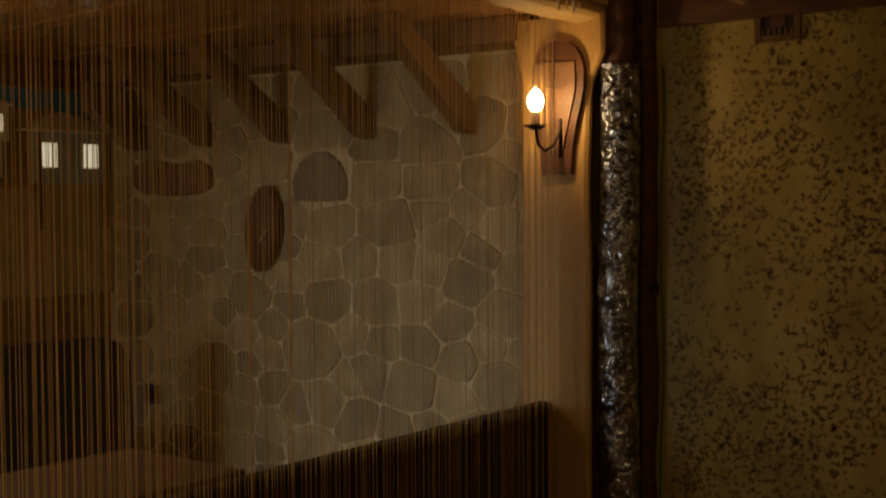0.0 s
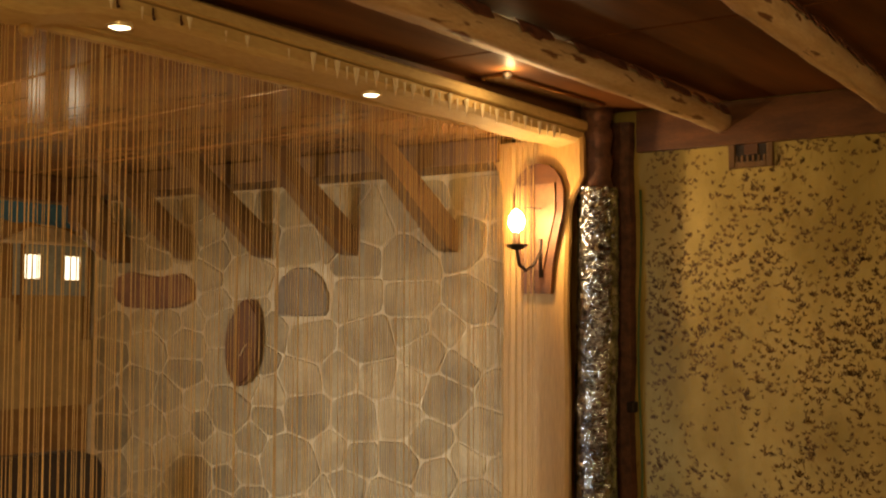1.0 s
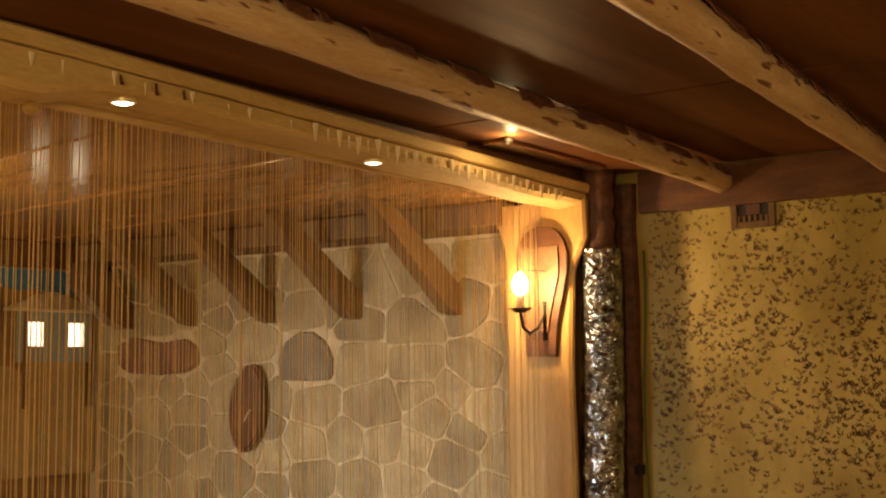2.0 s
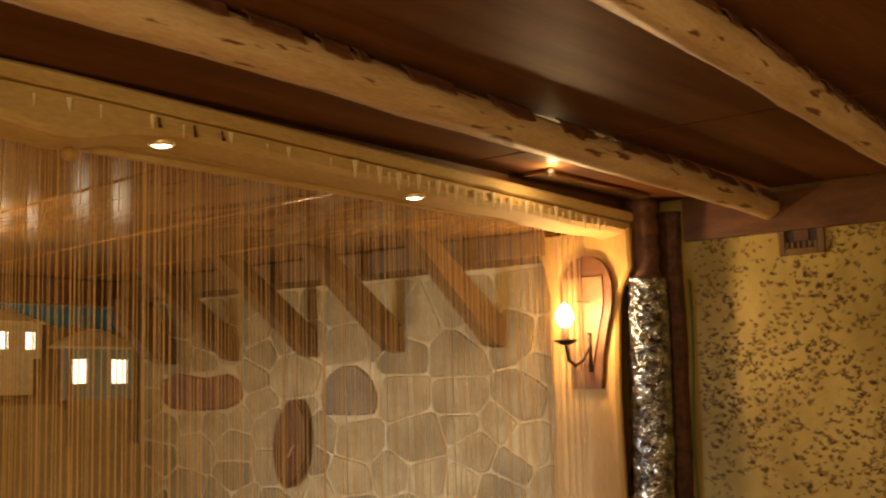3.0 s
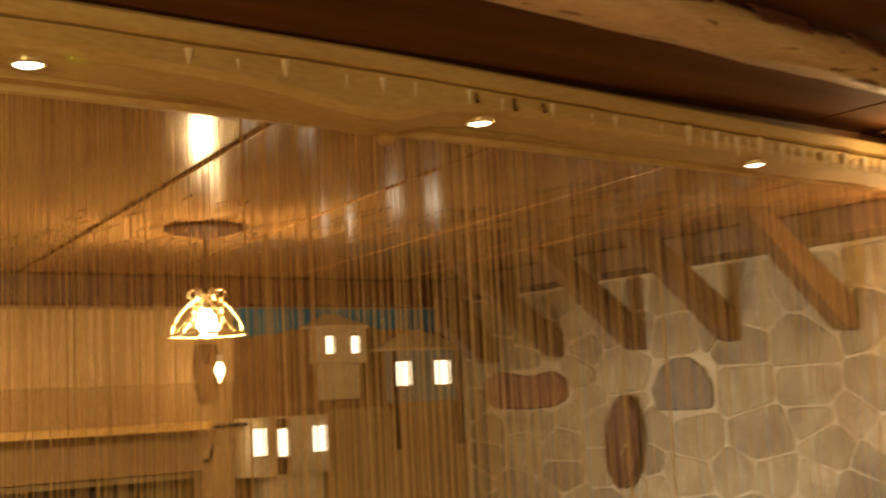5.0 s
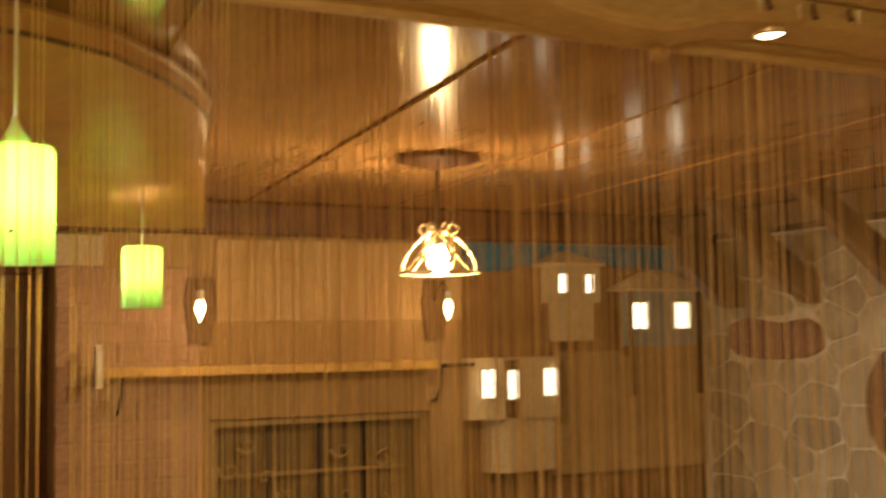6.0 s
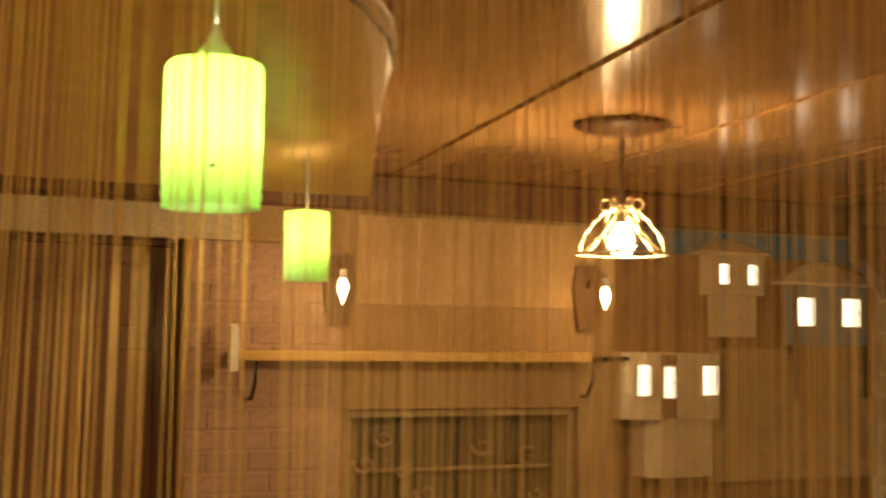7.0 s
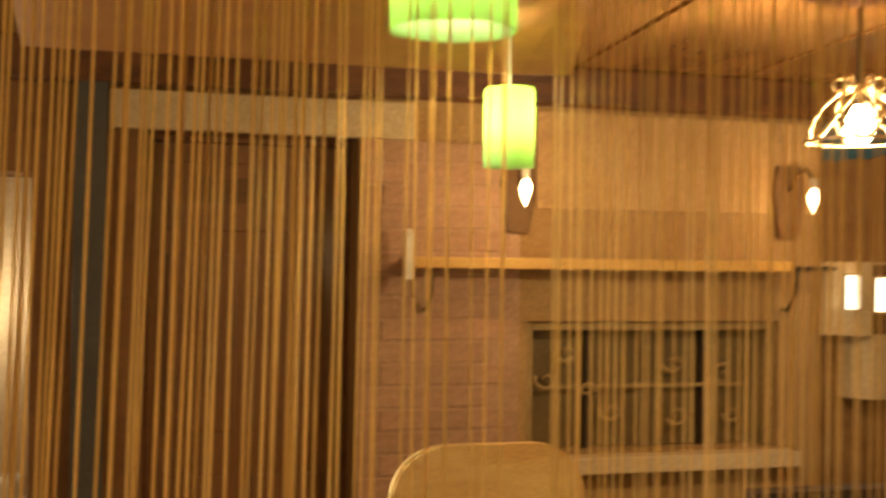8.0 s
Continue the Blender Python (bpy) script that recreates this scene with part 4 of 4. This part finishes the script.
def round_back_chair(name, label, material, at, rz, w, top):
    ch = thing(name, label, "chair", at=at, rz=rz)
    r = 0.13
    poly = [(-w / 2 + 0.03, 0.50), (w / 2 - 0.03, 0.50), (w / 2, top - r)]
    poly += [(w / 2 - r + r * math.cos(i * math.pi / 12), top - r + r * math.sin(i * math.pi / 12) * (1 if i < 6 else 1)) for i in range(1, 7)]
    poly += [(-w / 2 + r + r * math.cos(math.pi / 2 + i * math.pi / 12), top - r + r * math.sin(math.pi / 2 + i * math.pi / 12)) for i in range(0, 6)]
    poly += [(-w / 2, top - r)]
    bm = prism(poly, 0.19, 0.225)
    bmesh.ops.bevel(bm, geom=bm.edges[:], offset=0.006, segments=2, affect="EDGES")
    part("backrest", bm, material, ch)
    part("seat", box((-w / 2, -0.22, 0.44), (w / 2, 0.21, 0.475), 0.012), material, ch)
    for lx in (-w / 2 + 0.05, w / 2 - 0.05):
        for ly in (-0.17, 0.17):
            part("leg", add_tube(bmesh.new(), [(lx, ly, 0.44), (lx * 1.08, ly * 1.15, 0.006)], [0.022, 0.016], 10), material, ch, smooth=True)
    return ch


round_back_chair("chair", "light pine chair with a rounded plank back", M_PINE, (-0.715, 1.70, 0), 0, 0.50, 1.165)
sb = thing("high_bench", "high backed near-black wooden bench", "bench")
bm = prism([(1.15, 0.01), (1.80, 0.01), (1.78, 0.82), (1.72, 0.91), (1.62, 0.94), (0.9, 0.95), (0.2, 0.95), (0.2, 0.01)], 2.20, 2.28)
part("backrest", bm, M_DARK, sb)
part("seat", box((0.22, 2.28, 0.40), (1.76, 2.75, 0.46), 0.01), M_DARK, sb)
part("base", box((0.26, 2.29, 0.006), (1.72, 2.70, 0.40), 0.004), M_DARK, sb)
tb = thing("table", "brown wooden dining table", "table")
part("tabletop", box((-0.30, 0.30, 0.705), (0.72, 0.86, 0.745), 0.012), M_BRACE, tb)
for lx in (-0.22, 0.64):
    for ly in (0.37, 0.79):
        part("leg", box((lx - 0.03, ly - 0.03, 0.006), (lx + 0.03, ly + 0.03, 0.705), 0.004), M_BRACE, tb)
part("apron", box((-0.22, 0.36, 0.62), (0.64, 0.80, 0.704), 0.004), M_BRACE, tb)

# ---------------------------------------------------------------- string curtain
CY = 0.115
cu = thing("string_curtain", "long curtain of thin twisted gold-brown strings", "curtain")
part("curtain_rail", box((-3.9, CY - 0.012, 2.262), (2.22, CY + 0.012, 2.29), 0.003), M_BEAM, cu)


def string_mesh(seed, thick):
    rs = random.Random(seed)
    bm = bmesh.new()
    n, pts, rad = 26, [], []
    a, b, c = rs.uniform(0, 6), rs.uniform(0, 6), rs.uniform(0.001, 0.004)
    lean = rs.uniform(-0.006, 0.006)
    for i in range(n):
        z = 2.265 - i * (2.265 - 0.10) / (n - 1)
        s = 2.265 - z
        pts.append((lean * s + c * math.sin(s * 2.2 + a) * min(1, s), c * 0.7 * math.sin(s * 1.7 + b) * min(1, s), z))
        rad.append(thick * (1 + 0.22 * (i % 2)))
    add_tube(bm, pts, rad, 5, False)
    return mesh_of("string", bm, M_STRING, True)


strings = [string_mesh(k, 0.00135) for k in range(14)]
fine_strings = [string_mesh(k + 40, 0.0009) for k in range(14)]
rs = random.Random(21)
xs = []
x = -3.0
while x < 2.20:
    dense = 0.0070 if x < -1.42 else 0.0072 if x < -0.4 else 0.0085 if x < 0.5 else 0.0115
    x += dense * (0.68 + 0.64 * rs.random())
    if rs.random() < 0.05:
        xs.append(x + 0.002)
    if -1.642 < x < -1.624 or rs.random() < (0.45 if -1.42 < x < -1.25 else 0.02):
        continue
    xs.append(x)


def lean(x):
    """The strings at the doorway are drawn aside and hang askew."""
    return min(max((-1.36 - x) * 0.10, 0.0), 0.026)


near = [x for x in xs if -1.95 <= x <= 0.8][:296]
for x in near:
    ob = new("string", (strings if x < -1.42 else fine_strings)[rs.randrange(14)])
    ob.parent = cu
    a = lean(x)
    ob.location = (x - 1.65 * math.sin(a), CY + rs.uniform(-0.009, 0.009), 0)
    ob.rotation_euler = (0, a, 0)
rest = [x for x in xs if x not in set(near)]
verts, faces = [], []
for x in rest:
    me = (strings if x < -1.42 else fine_strings)[rs.randrange(14)]
    o, dy = len(verts), CY + rs.uniform(-0.009, 0.009)
    verts += [(v.co.x + x + (v.co.z - 1.65) * lean(x), v.co.y + dy, v.co.z) for v in me.vertices]
    faces += [[o + i for i in p.vertices] for p in me.polygons]
me = bpy.data.meshes.new("string_rest")
me.from_pydata(verts, [], faces)
me.materials.append(M_STRING)
ms = new("string_rest", me)
ms.parent = cu
ms["kind"] = "stuff"

# ---------------------------------------------------------------- stones of the wall
rs = random.Random(17)


def stone_mesh(poly, height):
    cx, cy = sum(p[0] for p in poly) / len(poly), sum(p[1] for p in poly) / len(poly)
    for c in (0.13, 0.25):
        poly = [q for i in range(len(poly)) for q in ((poly[i][0] * (1 - c) + poly[(i + 1) % len(poly)][0] * c, poly[i][1] * (1 - c) + poly[(i + 1) % len(poly)][1] * c),
                                                      (poly[i][0] * c + poly[(i + 1) % len(poly)][0] * (1 - c), poly[i][1] * c + poly[(i + 1) % len(poly)][1] * (1 - c)))]
    bm = bmesh.new()
    rings = []
    for inset, depth in ((0.004, 0.0), (0.006, height * 0.7), (0.012, height)):
        ring = []
        for u, v in poly:
            d = math.hypot(u - cx, v - cy) or 1
            k = max(0.2, (d - inset) / d)
            ring.append(bm.verts.new((-depth + (0.004 * noise.noise((u * 14, v * 14, 1)) if depth else 0), cx + (u - cx) * k, cy + (v - cy) * k)))
        rings.append(ring)
    for a, b in zip(rings, rings[1:]):
        for i in range(len(a)):
            bm.faces.new((a[i], a[(i + 1) % len(a)], b[(i + 1) % len(a)], b[i]))
    bm.faces.new(rings[-1])
    return bm


FLAT = 1.3


def cell(k, sites):
    """The ground nearer to site k than to any other, each site weighed by its size; the stones lie flat."""
    y0, z0, r0 = sites[k]
    z0 *= FLAT
    poly = [(max(0.32, y0 - 0.4), max(0.03 * FLAT, z0 - 0.4)), (min(3.158, y0 + 0.4), max(0.03 * FLAT, z0 - 0.4)), (min(3.158, y0 + 0.4), min(2.187 * FLAT, z0 + 0.4)), (max(0.32, y0 - 0.4), min(2.187 * FLAT, z0 + 0.4))]
    for j, (y1, z1, r1) in enumerate(sites):
        z1 *= FLAT
        if j == k or abs(y1 - y0) > 0.85 or abs(z1 - z0) > 0.75:
            continue
        ny, nz = y1 - y0, z1 - z0
        limit = (y1 * y1 + z1 * z1 - r1 * r1 - y0 * y0 - z0 * z0 + r0 * r0) / 2
        side = [limit - ny * u - nz * v for u, v in poly]
        cut = []
        for i in range(len(poly)):
            m = (i + 1) % len(poly)
            if side[i] >= 0:
                cut.append(poly[i])
            if side[i] * side[m] < 0:
                f = side[i] / (side[i] - side[m])
                cut.append((poly[i][0] + f * (poly[m][0] - poly[i][0]), poly[i][1] + f * (poly[m][1] - poly[i][1])))
        poly = cut
        if len(poly) < 3:
            return []
    return [(u, v / FLAT) for u, v in poly]


# places and sizes of the stones that stand out, then others fitted in between
sites = [(2.88, 1.87, .12), (1.62, 1.90, .12), (1.97, 1.76, .13), (2.28, 1.76, .08), (2.25, 1.99, .07), (1.25, 1.64, .12), (1.25, 1.83, .10), (0.94, 1.82, .11), (0.94, 1.64, .10),
         (1.17, 1.99, .10), (1.54, 1.44, .11), (1.18, 1.45, .13), (1.80, 1.48, .07), (1.60, 1.26, .10), (1.35, 1.29, .08), (1.12, 1.28, .09), (1.81, 1.18, .07), (1.57, 1.09, .11),
         (2.42, 1.41, .09), (2.42, 1.25, .09), (2.73, 1.37, .11), (3.01, 1.34, .09), (2.10, 1.08, .13), (1.68, 0.84, .17), (1.25, 1.08, .11), (0.85, 1.39, .09)]
special = [(1.597, 1.665, .17), (2.48, 1.69, .13), (2.67, 1.69, .13), (2.86, 1.69, .13)]
sites = special + sites
for attempt in range(9000):
    r = rs.choice((0.15, 0.13, 0.11, 0.09, 0.075)) if attempt < 6000 else 0.06
    y, z = rs.uniform(0.36, 3.12), rs.uniform(0.06, 2.15)
    if all(math.hypot((y - a) * 0.80, (z - b) * 1.08) > 0.90 * (r + c) for a, b, c in sites):
        sites.append((y, z, r))
for k in range(len(special), len(sites)):
    poly = cell(k, sites)
    if len(poly) > 2 and abs(sum(p[0] * q[1] - q[0] * p[1] for p, q in zip(poly, poly[1:] + poly[:1]))) > 0.009:
        poly = [(u + 0.010 * noise.noise((u * 9, v * 9, 4)), v + 0.010 * noise.noise((u * 9, v * 9, 8))) for u, v in poly]
        part("stone", stone_mesh(poly, rs.uniform(0.004, 0.011)), M_STONE, wall_stone).location.x = WX + 0.002
dark = [(1.42, 1.555), (1.765, 1.555), (1.78, 1.66), (1.73, 1.75), (1.64, 1.80), (1.54, 1.80), (1.455, 1.745), (1.412, 1.66)]
part("stone", stone_mesh(dark, 0.022), M_STONE_DARK, wall_stone, "dark grey arched stone").location.x = WX + 0.002
red = [(2.34, 1.64), (2.44, 1.60), (2.66, 1.585), (2.90, 1.60), (3.00, 1.67), (2.98, 1.76), (2.86, 1.80), (2.62, 1.765), (2.44, 1.785), (2.35, 1.74)]
part("stone", stone_mesh(red, 0.035), M_STONE_RED, wall_stone, "long red-brown stone").location.x = WX + 0.002

# ---------------------------------------------------------------- bricks of the far wall
brick = mesh_of("brick", box((-0.074, -0.006, -0.034), (0.074, 0.02, 0.034), 0.004), M_BRICK)
half = mesh_of("brick", box((-0.034, -0.006, -0.034), (0.034, 0.02, 0.034), 0.004), M_BRICK)
tagged(part("wall_brick_bed", box((-0.785, FY - 0.0145, 0.0), (-0.20, FY - 0.001, 2.02)), M_JOINT), "mortar bed of the brick facing", "wall", kind="structure")
rs = random.Random(5)
for r in range(26):
    z = 0.04 + r * 0.078
    x = -0.785 + (0.037 if r % 2 else 0.077)
    first = bool(r % 2)
    while x < -0.26:
        ob = new("brick", half if first else brick)
        ob.parent = wall_far
        ob.location = (x, FY - 0.012 + rs.uniform(-0.003, 0.002), z)
        ob.rotation_euler = (0, rs.uniform(-0.012, 0.012), 0)
        x += 0.117 if first else 0.158
        first = False

# ---------------------------------------------------------------- leaf print on the mustard wall
rs = random.Random(31)
verts, faces = [], []
for attempt in range(15000):
    y, z = rs.uniform(-2.6, -0.23), rs.uniform(0.1, 2.22)
    if noise.noise((y * 2.6, z * 2.2, 5)) + 0.6 * noise.noise((y * 7, z * 6, 2)) + rs.uniform(-0.6, 0.6) < -0.12:
        continue
    turn, size = rs.gauss(0, 0.5), rs.uniform(0.011, 0.022)
    for lean in rs.choice(((-0.75, 0.0, 0.75), (-0.6, 0.15, 0.8), (-0.5, 0.5), (-0.9, 0.0, 0.5))):
        a = turn + lean + rs.uniform(-0.15, 0.15)
        dy, dz, w = math.sin(a), math.cos(a), rs.uniform(0.10, 0.19)
        long = size * rs.uniform(0.75, 1.25)
        o = len(verts)
        for f, g in ((0, 0), (0.55, w), (1, 0), (0.55, -w)):
            verts.append((2.4885, y + long * (dy * f + dz * g), z + long * (dz * f - dy * g)))
        faces.append((o, o + 1, o + 2, o + 3))
me = bpy.data.meshes.new("leaf_print")
me.from_pydata(verts, [], faces)
me.materials.append(mat("leaf_print_brown", (0.20, 0.115, 0.028), (0.11, 0.062, 0.018), 0.6, 30, bump=0.1))
leaf_print = new("leaf_print", me)
leaf_print.parent = wall_paper
leaf_print["kind"] = "stuff"
